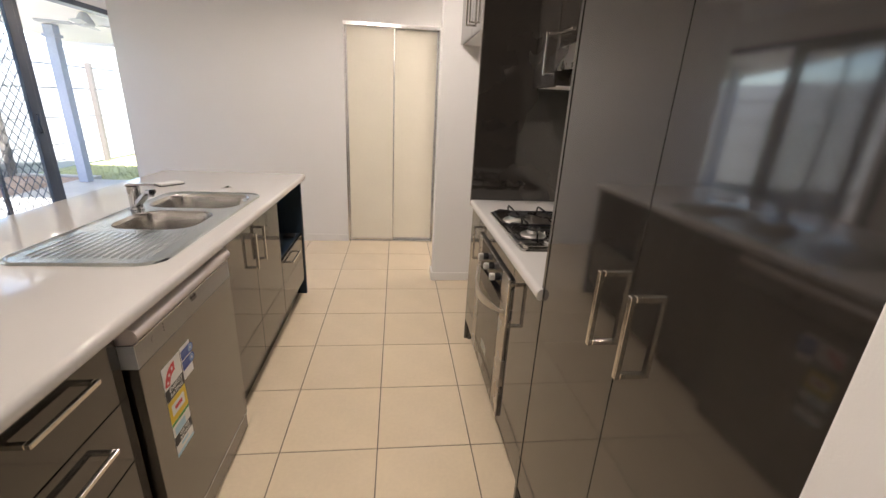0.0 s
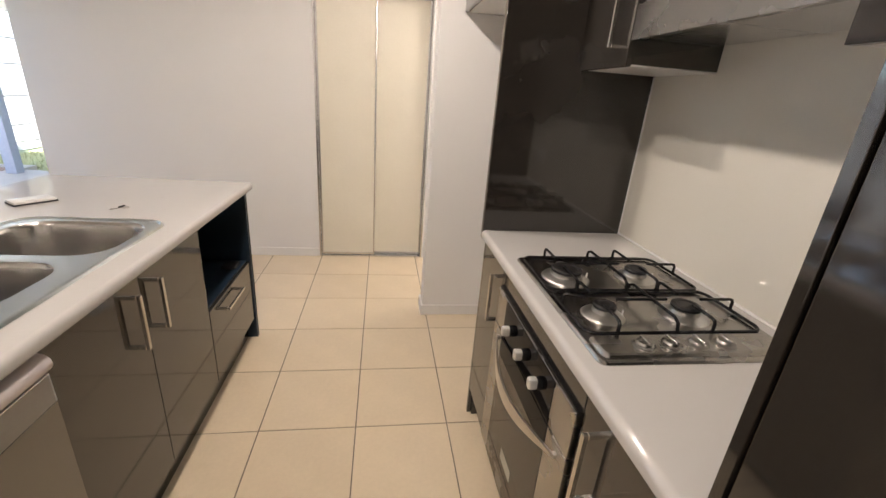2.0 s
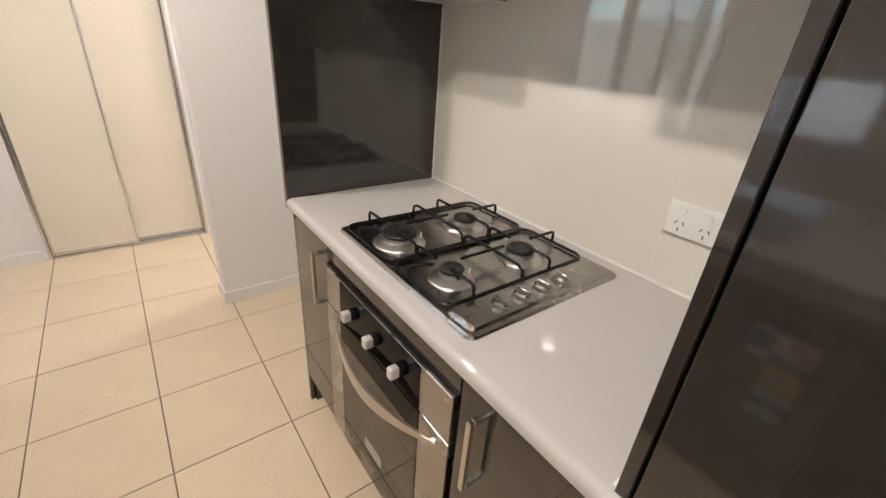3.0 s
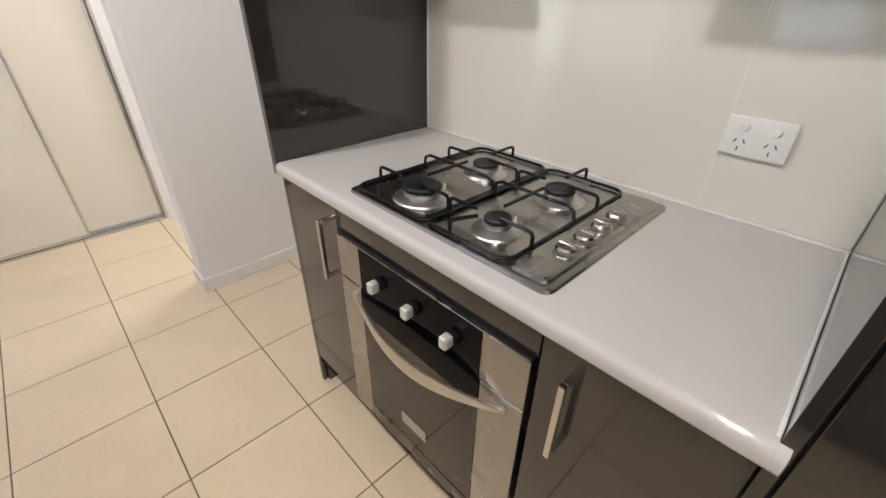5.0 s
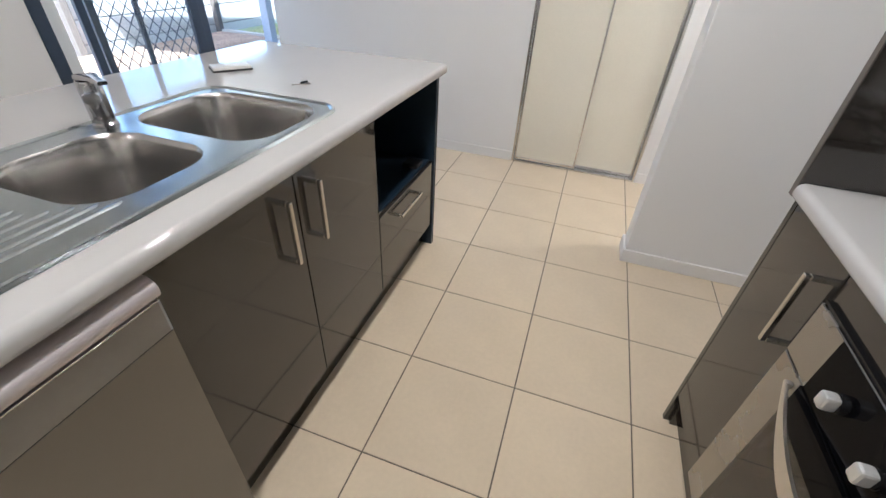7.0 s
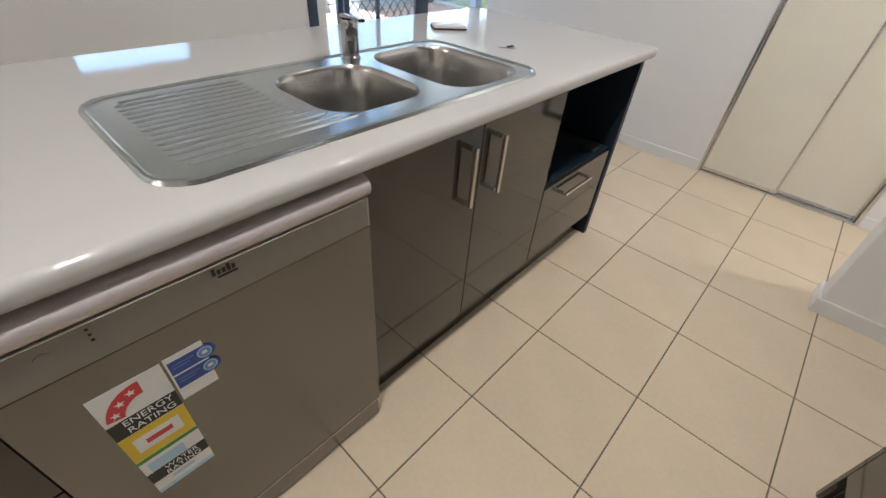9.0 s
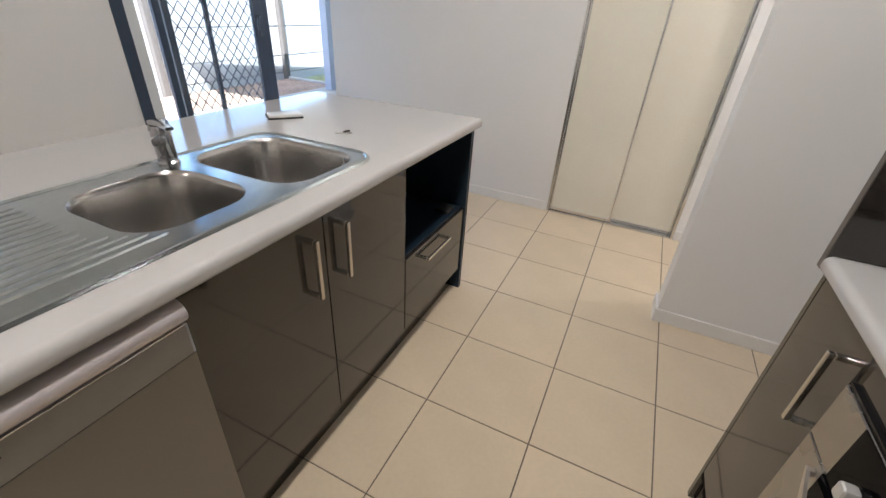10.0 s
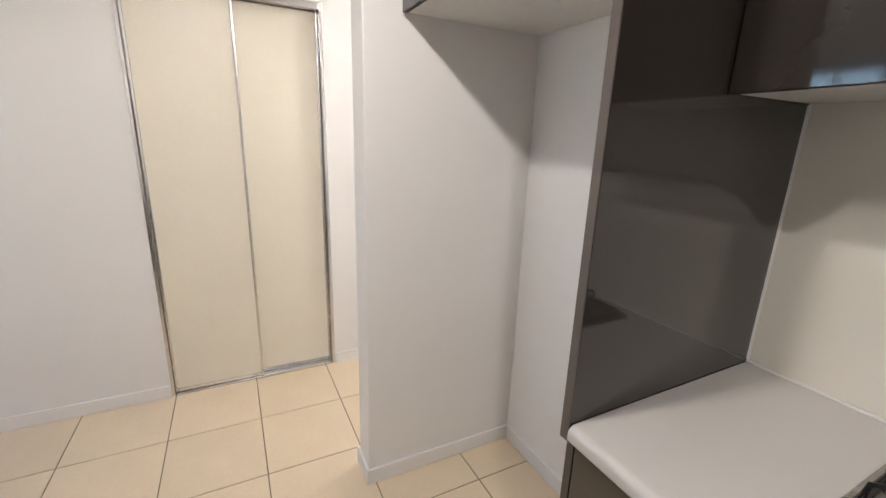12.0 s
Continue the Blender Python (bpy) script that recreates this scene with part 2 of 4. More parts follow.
def tube(bm, pts, r, n=20, closed=False):
    """A round bar along a line of points."""
    pts = [Vector(p) for p in pts]
    rings = []
    count = len(pts)
    for i, p in enumerate(pts):
        a = pts[(i - 1) % count] if closed or i else p
        b = pts[(i + 1) % count] if closed or i < count - 1 else p
        d = (b - a).normalized()
        up = Vector((0, 0, 1)) if abs(d.z) < 0.9 else Vector((0.3, 1, 0)).normalized()
        u = d.cross(up).normalized()
        v = u.cross(d).normalized()
        rings.append([bm.verts.new(p + r * (math.cos(t) * u + math.sin(t) * v)) for t in [2 * math.pi * k / n for k in range(n)]])
    pairs = list(zip(rings, rings[1:])) + ([(rings[-1], rings[0])] if closed else [])
    for a, b in pairs:
        best = min(range(n), key=lambda s: sum((a[k].co - b[(k + s) % n].co).length for k in range(n)))
        for k in range(n):
            bm.faces.new((a[k], a[(k + 1) % n], b[(k + 1 + best) % n], b[(k + best) % n]))
    if not closed:
        bm.faces.new(rings[0])
        bm.faces.new(rings[-1])
    return bm


def round_rect(x0, x1, y0, y1, r, n=5):
    """Points round a rectangle with rounded corners."""
    out = []
    for cx, cy, a0 in ((x1 - r, y1 - r, 0), (x0 + r, y1 - r, 90), (x0 + r, y0 + r, 180), (x1 - r, y0 + r, 270)):
        for i in range(n + 1):
            a = radians(a0 + 90 * i / n)
            out.append((cx + r * math.cos(a), cy + r * math.sin(a)))
    return out


def loft(bm, loops, cap_start=False, cap_end=True):
    rings = [[bm.verts.new(p) for p in loop] for loop in loops]
    n = len(rings[0])
    for a, b in zip(rings, rings[1:]):
        for i in range(n):
            bm.faces.new((a[i], a[(i + 1) % n], b[(i + 1) % n], b[i]))
    if cap_start:
        bm.faces.new(rings[0])
    if cap_end:
        bm.faces.new(rings[-1])
    return bm


def plate(bm, x0, x1, y0, y1, r, z0, z1, chamfer=0.003):
    def at(inset, z):
        return [(x, y, z) for x, y in round_rect(x0 + inset, x1 - inset, y0 + inset, y1 - inset, max(r - inset, 0.001))]
    return loft(bm, [at(0, z0), at(0, z1 - chamfer), at(chamfer * 0.4, z1 - chamfer * 0.3), at(chamfer, z1)], True, True)


def extrude_y(bm, profile, y0, y1):
    return loft(bm, [[(x, y0, z) for x, z in profile], [(x, y1, z) for x, z in profile]], True, True)


def text_part(name, words, size, material, parent, m, label=""):
    cu = bpy.data.curves.new(name, "FONT")
    cu.body, cu.size, cu.extrude = words, size, 0.0002
    cu.align_x, cu.align_y = "CENTER", "CENTER"
    tmp = bpy.data.objects.new(name, cu)
    scene.collection.objects.link(tmp)
    me = bpy.data.meshes.new_from_object(tmp.evaluated_get(bpy.context.evaluated_depsgraph_get()))
    bpy.data.objects.remove(tmp)
    me.transform(m)
    me.materials.clear()
    me.materials.append(material)
    ob = new(name, me)
    ob.parent = parent
    if parent.parent is None:
        ob.matrix_parent_inverse = parent.matrix_basis.inverted()
    return ob


def bar_handle(parent, face, side, y, z, length, upright):
    """A square D handle on a front at x = face, standing off towards side."""
    bm = bmesh.new()
    t, out = 0.0055, 0.034
    h = length / 2
    if upright:
        box(bm, face + side * (out - 2 * t), face + side * out, y - t, y + t, z - h, z + h, 0.0015)
        for s in (-1, 1):
            box(bm, face, face + side * (out - 2 * t), y - t, y + t, z + s * h - s * 2 * t, z + s * h, 0.0012)
    else:
        box(bm, face + side * (out - 2 * t), face + side * out, y - h, y + h, z - t, z + t, 0.0015)
        for s in (-1, 1):
            box(bm, face, face + side * (out - 2 * t), y + s * h - s * 2 * t, y + s * h, z - t, z + t, 0.0012)
    return part("handle", bm, NICKEL, parent, "satin nickel bar handle")


# ---- room shell ----
LEFT, BACK, SOUTH, NORTH = -2.97, 1.064, -5.6, 3.7
FARWALL, FAR_T = 1.19, 0.10

floor = setting("floor", boxed(LEFT - 0.15, 2.6, SOUTH, NORTH, -0.10, -0.003), GROUT, "cream tiled floor with dark grout joints", "floor")
setting("ceiling", boxed(LEFT - 0.15, 2.6, SOUTH - 0.1, NORTH + 0.1, CEIL, CEIL + 0.12), CEILING, "plain white plaster ceiling", "ceiling")

# partition with the cupboard opening
bm = bmesh.new()
DX0, DX1, DTOP = -0.412, 0.452, 2.045
box(bm, -2.34, DX0, FARWALL, FARWALL + FAR_T, 0, CEIL)
box(bm, DX1, 2.5, FARWALL, FARWALL + FAR_T, 0, CEIL)
box(bm, DX0, DX1, FARWALL, FARWALL + FAR_T, DTOP, CEIL)
setting("wall_north", bm, WALL, "white painted partition wall", "wall")
bm = bmesh.new()
box(bm, DX0 - 0.1, DX1 + 0.1, FARWALL + 0.6, FARWALL + 0.65, 0, CEIL)
box(bm, DX0 - 0.15, DX0 - 0.1, FARWALL + FAR_T, FARWALL + 0.65, 0, CEIL)
box(bm, DX1 + 0.1, DX1 + 0.15, FARWALL + FAR_T, FARWALL + 0.65, 0, CEIL)
setting("wall_cupboard", bm, WALL, "white inner walls of the linen cupboard", "wall")

NIBX, NIB0, NIB1 = 0.374, 0.177, 0.312
setting("wall_nib", boxed(NIBX, 1.20, NIB0, NIB1, 0, CEIL, 0.004), WALL, "white painted wall end beside the fridge space", "wall")
setting("wall_east", boxed(BACK, BACK + 0.13, -2.715, NIB0 - 0.002, 0, CEIL), WALL, "white painted wall behind the kitchen units", "wall")
setting("wall_pantry_side", boxed(0.483, BACK + 0.13, SOUTH, -2.717, 0, CEIL, 0.003), WALL, "white painted wall beside the pantry", "wall")
setting("wall_hall_end", boxed(2.5, 2.6, NIB1, FARWALL + FAR_T, 0, CEIL), WALL, "white wall at the end of the hall", "wall")
setting("wall_hall_south", boxed(1.202, 2.6, NIB1 - 0.1, NIB1, 0, CEIL), WALL, "white hall wall", "wall")
setting("wall_south", boxed(LEFT - 0.15, 1.2, SOUTH - 0.1, SOUTH, 0, CEIL), WALL, "white painted wall", "wall")
setting("wall_dining_end", boxed(LEFT - 0.15, -0.6, NORTH, NORTH + 0.1, 0, CEIL), WALL, "white painted wall", "wall")
setting("wall_dining_side", boxed(-0.7, -0.6, FARWALL + 0.66, NORTH, 0, CEIL), WALL, "white painted wall", "wall")

# outer wall with the sliding door and a window
SD0, SD1, SDTOP = -0.06, 2.55, 2.15
WN0, WN1, WNZ0, WNZ1 = -1.50, -0.86, 0.95, 2.05
bm = bmesh.new()
o = LEFT - 0.15
box(bm, o, LEFT, SOUTH, WN0, 0, CEIL)
box(bm, o, LEFT, WN0, WN1, 0, WNZ0)
box(bm, o, LEFT, WN0, WN1, WNZ1, CEIL)
box(bm, o, LEFT, WN1, SD0, 0, CEIL)
box(bm, o, LEFT, SD0, SD1, SDTOP, CEIL)
box(bm, o, LEFT, SD1, NORTH, 0, CEIL)
setting("wall_west", bm, WALL, "white painted outer wall", "wall")

# baseboards
def baseboard(x0, x1, y0, y1):
    setting("baseboard", boxed(x0, x1, y0, y1, 0, 0.07, 0.003), TRIM, "low white painted skirting board", "baseboard")
baseboard(-2.34, DX0 - 0.012, FARWALL - 0.012, FARWALL)
baseboard(DX1 + 0.012, 2.5, FARWALL - 0.012, FARWALL)
baseboard(NIBX - 0.012, BACK, NIB0 - 0.012, NIB0)
baseboard(NIBX - 0.012, NIBX, NIB0, NIB1)
baseboard(BACK - 0.012, BACK, -0.725, NIB0 - 0.014)
baseboard(NIBX - 0.012, 2.5, NIB1, NIB1 + 0.012)
baseboard(0.471, 0.483, SOUTH, -2.725)

# ---- linen cupboard: two sliding panels in an aluminium frame ----
def cupboard_doors():
    t = thing("sliding_cupboard_door", (0.02, FARWALL, 0), "two cream sliding cupboard doors in a bright aluminium frame, closed", "door")
    y0 = FARWALL - 0.006
    part("frame", box(box(box(bmesh.new(), DX0 - 0.006, DX0 + 0.009, y0, y0 + 0.085, 0, DTOP, 0.002),
                          DX1 - 0.009, DX1 + 0.006, y0, y0 + 0.085, 0, DTOP, 0.002),
                      DX0 + 0.009, DX1 - 0.009, y0, y0 + 0.085, DTOP - 0.032, DTOP, 0.003), ALU, t, "bright aluminium frame")
    part("track", boxed(DX0 + 0.009, DX1 - 0.009, y0 + 0.004, y0 + 0.085, 0, 0.010, 0.002), ALU, t, "aluminium floor track")
    for x0, x1, yy in ((DX0 + 0.011, 0.043, y0 + 0.014), (0.030, DX1 - 0.011, y0 + 0.048)):
        leaf = part("panel", boxed(x0 + 0.012, x1 - 0.012, yy + 0.006, yy + 0.018, 0.03, DTOP - 0.036), CREAM, t, "cream panel")
        for a, b in ((x0, x0 + 0.013), (x1 - 0.013, x1)):
            part("stile", boxed(a, b, yy, yy + 0.024, 0.012, DTOP - 0.034, 0.003), ALU, leaf, "aluminium stile")
        part("rail", boxed(x0 + 0.014, x1 - 0.014, yy + 0.002, yy + 0.022, 0.012, 0.032, 0.002), ALU, leaf, "aluminium bottom rail")
cupboard_doors()

# ---- sliding glass and screen door ----
def sliding_door():
    t = thing("door_1", (LEFT, 1.2, 0), "dark framed sliding door with a black diamond mesh screen, half open", "door", "", "structure")
    xo, xi = LEFT - 0.12, LEFT + 0.01
    bm = bmesh.new()
    box(bm, xo, xi, SD0, SD0 + 0.075, 0, SDTOP, 0.003)
    box(bm, xo, xi, SD1 - 0.05, SD1, 0, SDTOP, 0.003)
    box(bm, xo, xi, SD0 + 0.075, SD1 - 0.05, SDTOP - 0.05, SDTOP, 0.003)
    box(bm, xo, xi, SD0 + 0.075, SD1 - 0.05, 0, 0.03, 0.003)
    part("door_frame", bm, BLUEBLACK, t, "dark powder coated frame")
    # white jamb strip
    part("jamb", boxed(LEFT - 0.07, LEFT - 0.01, SD0 + 0.077, SD0 + 0.155, 0.03, SDTOP - 0.05, 0.003), WHITE_COAT, t, "pale jamb strip")
    # glass leaf
    g0, g1, gx = 0.22, 1.13, LEFT - 0.05
    leaf = part("glass_leaf", box(box(box(box(bmesh.new(), gx - 0.015, gx + 0.015, g0, g0 + 0.05, 0.03, SDTOP - 0.05, 0.003),
                gx - 0.015, gx + 0.015, g1 - 0.09, g1, 0.03, SDTOP - 0.05, 0.003),
                gx - 0.015, gx + 0.015, g0 + 0.05, g1 - 0.09, 0.03, 0.10, 0.003),
                gx - 0.015, gx + 0.015, g0 + 0.05, g1 - 0.09, SDTOP - 0.10, SDTOP - 0.05, 0.003), BLUEBLACK, t, "dark framed glass leaf")
    pane = part("pane", boxed(gx - 0.003, gx + 0.003, g0 + 0.05, g1 - 0.09, 0.10, SDTOP - 0.10), PANE, leaf, "clear glass")
    pane.visible_shadow = False
    # screen leaf
    s0, s1, sx = 0.31, 1.235, LEFT - 0.09
    scr = part("screen_leaf", box(box(box(box(box(bmesh.new(), sx - 0.012, sx + 0.012, s0, s0 + 0.05, 0.03, SDTOP - 0.05, 0.003),
                sx - 0.012, sx + 0.012, s1 - 0.095, s1, 0.03, SDTOP - 0.05, 0.003),
                sx - 0.012, sx + 0.012, s0 + 0.05, s1 - 0.095, 0.03, 0.09, 0.003),
                sx - 0.012, sx + 0.012, s0 + 0.05, s1 - 0.095, SDTOP - 0.11, SDTOP - 0.05, 0.003),
                sx - 0.010, sx + 0.010, 0.63, 0.665, 0.09, SDTOP - 0.11, 0.002), BLUEBLACK, t, "dark screen frame")
    bm = bmesh.new()
    ya, yb, za, zb, pw, ph = s0 + 0.05, s1 - 0.095, 0.09, SDTOP - 0.11, 0.085, 0.105
    slope = ph / pw
    c = -(yb - ya) * slope
    while c < (zb - za) + (yb - ya) * slope:
        for sgn in (1, -1):
            if sgn > 0:
                lo, hi = max(ya, ya + (-c) / slope), min(yb, ya + (zb - za - c) / slope)
            else:
                lo, hi = max(ya, ya + (c - (zb - za)) / slope), min(yb, ya + c / slope)
            if hi - lo > 0.01:
                p = (sx + 0.002 * sgn, lo, za + c + sgn * slope * (lo - ya))
                q = (sx + 0.002 * sgn, hi, za + c + sgn * slope * (hi - ya))
                tube(bm, [p, q], 0.0042, 4)
        c += ph
    part("diamond_grille", bm, BLUEBLACK, scr, "black diamond security mesh", smooth=False)
    bm = bmesh.new()
    hx = LEFT - 0.02
    tube(bm, [(hx - 0.018, 1.085, 0.99), (hx + 0.008, 1.075, 0.992), (hx + 0.028, 1.045, 1.02), (hx + 0.032, 1.03, 1.065), (hx + 0.028, 1.045, 1.11), (hx + 0.008, 1.075, 1.138), (hx - 0.018, 1.085, 1.14)], 0.009)
    part("pull_handle", bm, BLUEBLACK, leaf, "dark curved pull handle")
sliding_door()

def side_window():
    t = thing("window_1", (LEFT, (WN0 + WN1) / 2, WNZ0), "aluminium window with its pale blind drawn most of the way down", "window", "", "structure")
    x0, x1 = LEFT - 0.11, LEFT - 0.05
    bm = bmesh.new()
    box(bm, x0, x1, WN0, WN0 + 0.03, WNZ0, WNZ1, 0.002)
    box(bm, x0, x1, WN1 - 0.03, WN1, WNZ0, WNZ1, 0.002)
    box(bm, x0, x1, WN0 + 0.03, WN1 - 0.03, WNZ0, WNZ0 + 0.03, 0.002)
    box(bm, x0, x1, WN0 + 0.03, WN1 - 0.03, WNZ1 - 0.03, WNZ1, 0.002)
    part("window_frame", bm, WHITE_COAT, t)
    p = part("pane", boxed(x0 + 0.02, x0 + 0.026, WN0 + 0.03, WN1 - 0.03, WNZ0 + 0.03, WNZ1 - 0.03), PANE, t)
    p.visible_shadow = False
    part("blind", boxed(LEFT - 0.03, LEFT - 0.026, WN0 + 0.008, WN1 - 0.008, 1.34, WNZ1 - 0.01), CEILING, t, "pale roller blind")
    part("sill", boxed(LEFT - 0.05, LEFT + 0.02, WN0 + 0.002, WN1 - 0.002, WNZ0, WNZ0 + 0.015, 0.003), TRIM, t)
side_window()

# ---- ceiling downlights, with two added fill lamps ----
def downlight(x, y):
    t = thing("downlight", (x, y, CEIL), "round recessed ceiling downlight, some added as fill, switched on, white trim", "light", "ceiling downlights")
    bm = bmesh.new()
    lathe(bm, (x, y, CEIL), [(0.034, -0.001), (0.036, -0.006), (0.046, -0.006), (0.050, 0.0)])
    part("trim_ring", bm, WHITE_COAT, t)
    part("lens", lathe(bmesh.new(), (x, y, CEIL), [(0.033, -0.002), (0.033, -0.004)]), LAMP_GLOW, t)
    lamp = new("downlight_lamp", bpy.data.lights.new("downlight_lamp", "SPOT"))
    lamp.data.energy, lamp.data.color = LAMP_POWER, (1.0, 0.87, 0.745)
    lamp.data.spot_size, lamp.data.spot_blend, lamp.data.shadow_soft_size = radians(176), 0.35, 0.05
    lamp.matrix_basis = Matrix.Translation((x, y, CEIL - 0.012))
for x, y in DOWNLIGHTS_AND_FILLS:
    downlight(x, y)

# ---- island ----
IX, IF = -0.552, -0.598          # bench edge, cabinet front
IBACK, IY0, IY1 = -1.45, -2.54, -0.070
BENCH_Z, BENCH_T = 0.893, 0.034
SK = dict(x0=-1.095, x1=-0.630, y0=-1.770, y1=-0.738)
BOWLS = [(-1.016, -0.704, -1.408, -1.124), (-1.052, -0.664, -1.078, -0.778)]

def bull_profile(x_edge, x_in, side, z1, t):
    """Front edge of a post-formed bench: side is the way it faces."""
    pts = [(x_in, z1 - t), (x_in, z1)]
    r = 0.016
    for i in range(6):
        a = radians(90 - 18 * i)
        pts.append((x_edge - side * r + side * r * math.cos(a), z1 - r + r * math.sin(a)))
    for i in range(7):
        a = radians(-15 * i)
        pts.append((x_edge - side * r * 0.7 + side * r * 0.7 * math.cos(a), z1 - t + 0.0084 + r * 0.7 * math.sin(a)))
    return pts

def island_bench():
    t = thing("island_benchtop", (-1.0, -1.3, BENCH_Z), "pale off-white laminate benchtop with a rounded front edge", "benchtop")
    z0, z1 = BENCH_Z - BENCH_T, BENCH_Z
    xs = -0.648
    part("front_edge", extrude_y(bmesh.new(), bull_profile(IX, xs, 1, z1, BENCH_T), IY0, IY1), BENCH, t, "rounded front edge")
    bm = bmesh.new()
    hx0, hx1, hy0, hy1 = -1.06, xs, -1.42, -0.77
    box(bm, IBACK, hx0, IY0, IY1, z0, z1)
    box(bm, hx0, hx1, IY0, hy0, z0, z1)
    box(bm, hx0, hx1, hy1, IY1, z0, z1)
    part("slab", bm, BENCH, t)
island_bench()

def island_units():
    kick, top = 0.128, BENCH_Z - BENCH_T
    # open microwave unit with a drawer
    y0, y1 = -0.630, -0.058
    t = thing("open_shelf_cabinet", (-0.85, (y0 + y1) / 2, 0), "dark gloss cabinet with an open appliance space above a drawer", "cabinet")
    xb = -1.13
    part("side", boxed(xb, IF + 0.006, y1 - 0.018, y1, 0, top), NAVY, t, "dark navy side board")
    part("side", boxed(xb, IF - 0.0185, y0, y0 + 0.016, kick, top), NAVY, t, "dark navy side board")
    part("back", boxed(xb, xb + 0.016, y0 + 0.0165, y1 - 0.0185, kick, top), NAVY, t, "dark navy back board")
    part("shelf", boxed(xb + 0.0165, IF - 0.0185, y0 + 0.0165, y1 - 0.0185, 0.455, 0.473), NAVY, t, "dark navy shelf")
    part("base_board", boxed(xb + 0.0165, IF - 0.02, y0 + 0.0165, y1 - 0.0185, kick, kick + 0.016), CARCASS, t)
    part("end_panel", boxed(xb, IF + 0.008, y1, y1 + 0.004, 0, top, 0.001), DARK, t, "dark gloss end panel")
    d = part("drawer_front", boxed(IF - 0.018, IF, y0 + 0.002, y1 - 0.020, kick, 0.468, 0.0015), DARK, t)
    bar_handle(d, IF, 1, -0.393, 0.413, 0.21, False)
    box_bm = boxed(IF - 0.10, IF - 0.03, -0.20, -0.13, 0.4735, 0.490, 0.003)
    part("socket_block", box_bm, RUBBER, t, "small dark socket block")
    part("kickboard", boxed(IF - 0.06, IF - 0.045, y0, y1 - 0.018, 0, kick), DARK, t)
    # sink cabinet with two doors
    y0, y1, mid = -1.440, -0.632, -1.050
    t = thing("sink_cabinet", (-0.85, (y0 + y1) / 2, 0), "dark gloss two-door cabinet under the sink, doors closed", "cabinet")
    bm = bmesh.new()
    box(bm, xb, IF - 0.02, y0, y0 + 0.016, kick, top)
    box(bm, xb, IF - 0.02, y1 - 0.016, y1, kick, top)
    box(bm, xb, xb + 0.016, y0 + 0.016, y1 - 0.016, kick, top)
    box(bm, xb + 0.016, IF - 0.02, y0 + 0.016, y1 - 0.016, kick, kick + 0.016)
    part("body", bm, CARCASS, t)
    for a, b, hy in ((y0 + 0.002, mid - 0.0015, -1.111), (mid + 0.0015, y1 - 0.002, -0.989)):
        d = part("door", boxed(IF - 0.018, IF, a, b, kick, top - 0.006, 0.0015), DARK, t)
        bar_handle(d, IF, 1, hy, 0.707, 0.172, True)
    part("kickboard", boxed(IF - 0.06, IF - 0.045, y0, y1, 0, kick), DARK, t)
    # drawer unit
    y0, y1 = -2.515, -2.055
    t = thing("drawer_cabinet", (-0.85, (y0 + y1) / 2, 0), "dark gloss four-drawer cabinet beside the dishwasher, drawers shut", "cabinet")
    bm = bmesh.new()
    box(bm, xb, IF - 0.02, y0, y1, kick, top)
    part("body", bm, CARCASS, t)
    zs = [kick, 0.30, 0.480, 0.660, top - 0.006]
    for a, b in zip(zs, zs[1:]):
        d = part("drawer_front", boxed(IF - 0.018, IF, y0 + 0.002, y1 - 0.002, a + 0.0015, b - 0.0015, 0.0015), DARK, t)
        bar_handle(d, IF, 1, -2.262, b - 0.066, 0.186, False)
    part("kickboard", boxed(IF - 0.06, IF - 0.045, y0, y1, 0, kick), DARK, t)
    # back of the island
    solo("island_back_panel", boxed(xb - 0.02, xb - 0.002, -2.515, -0.060, 0, top), DARK, "dark gloss back panel under the breakfast overhang", "panel")
    solo("island_end_panel", boxed(xb, IF, -2.535, -2.517, 0, top), DARK, "dark gloss end panel of the island", "panel")
island_units()

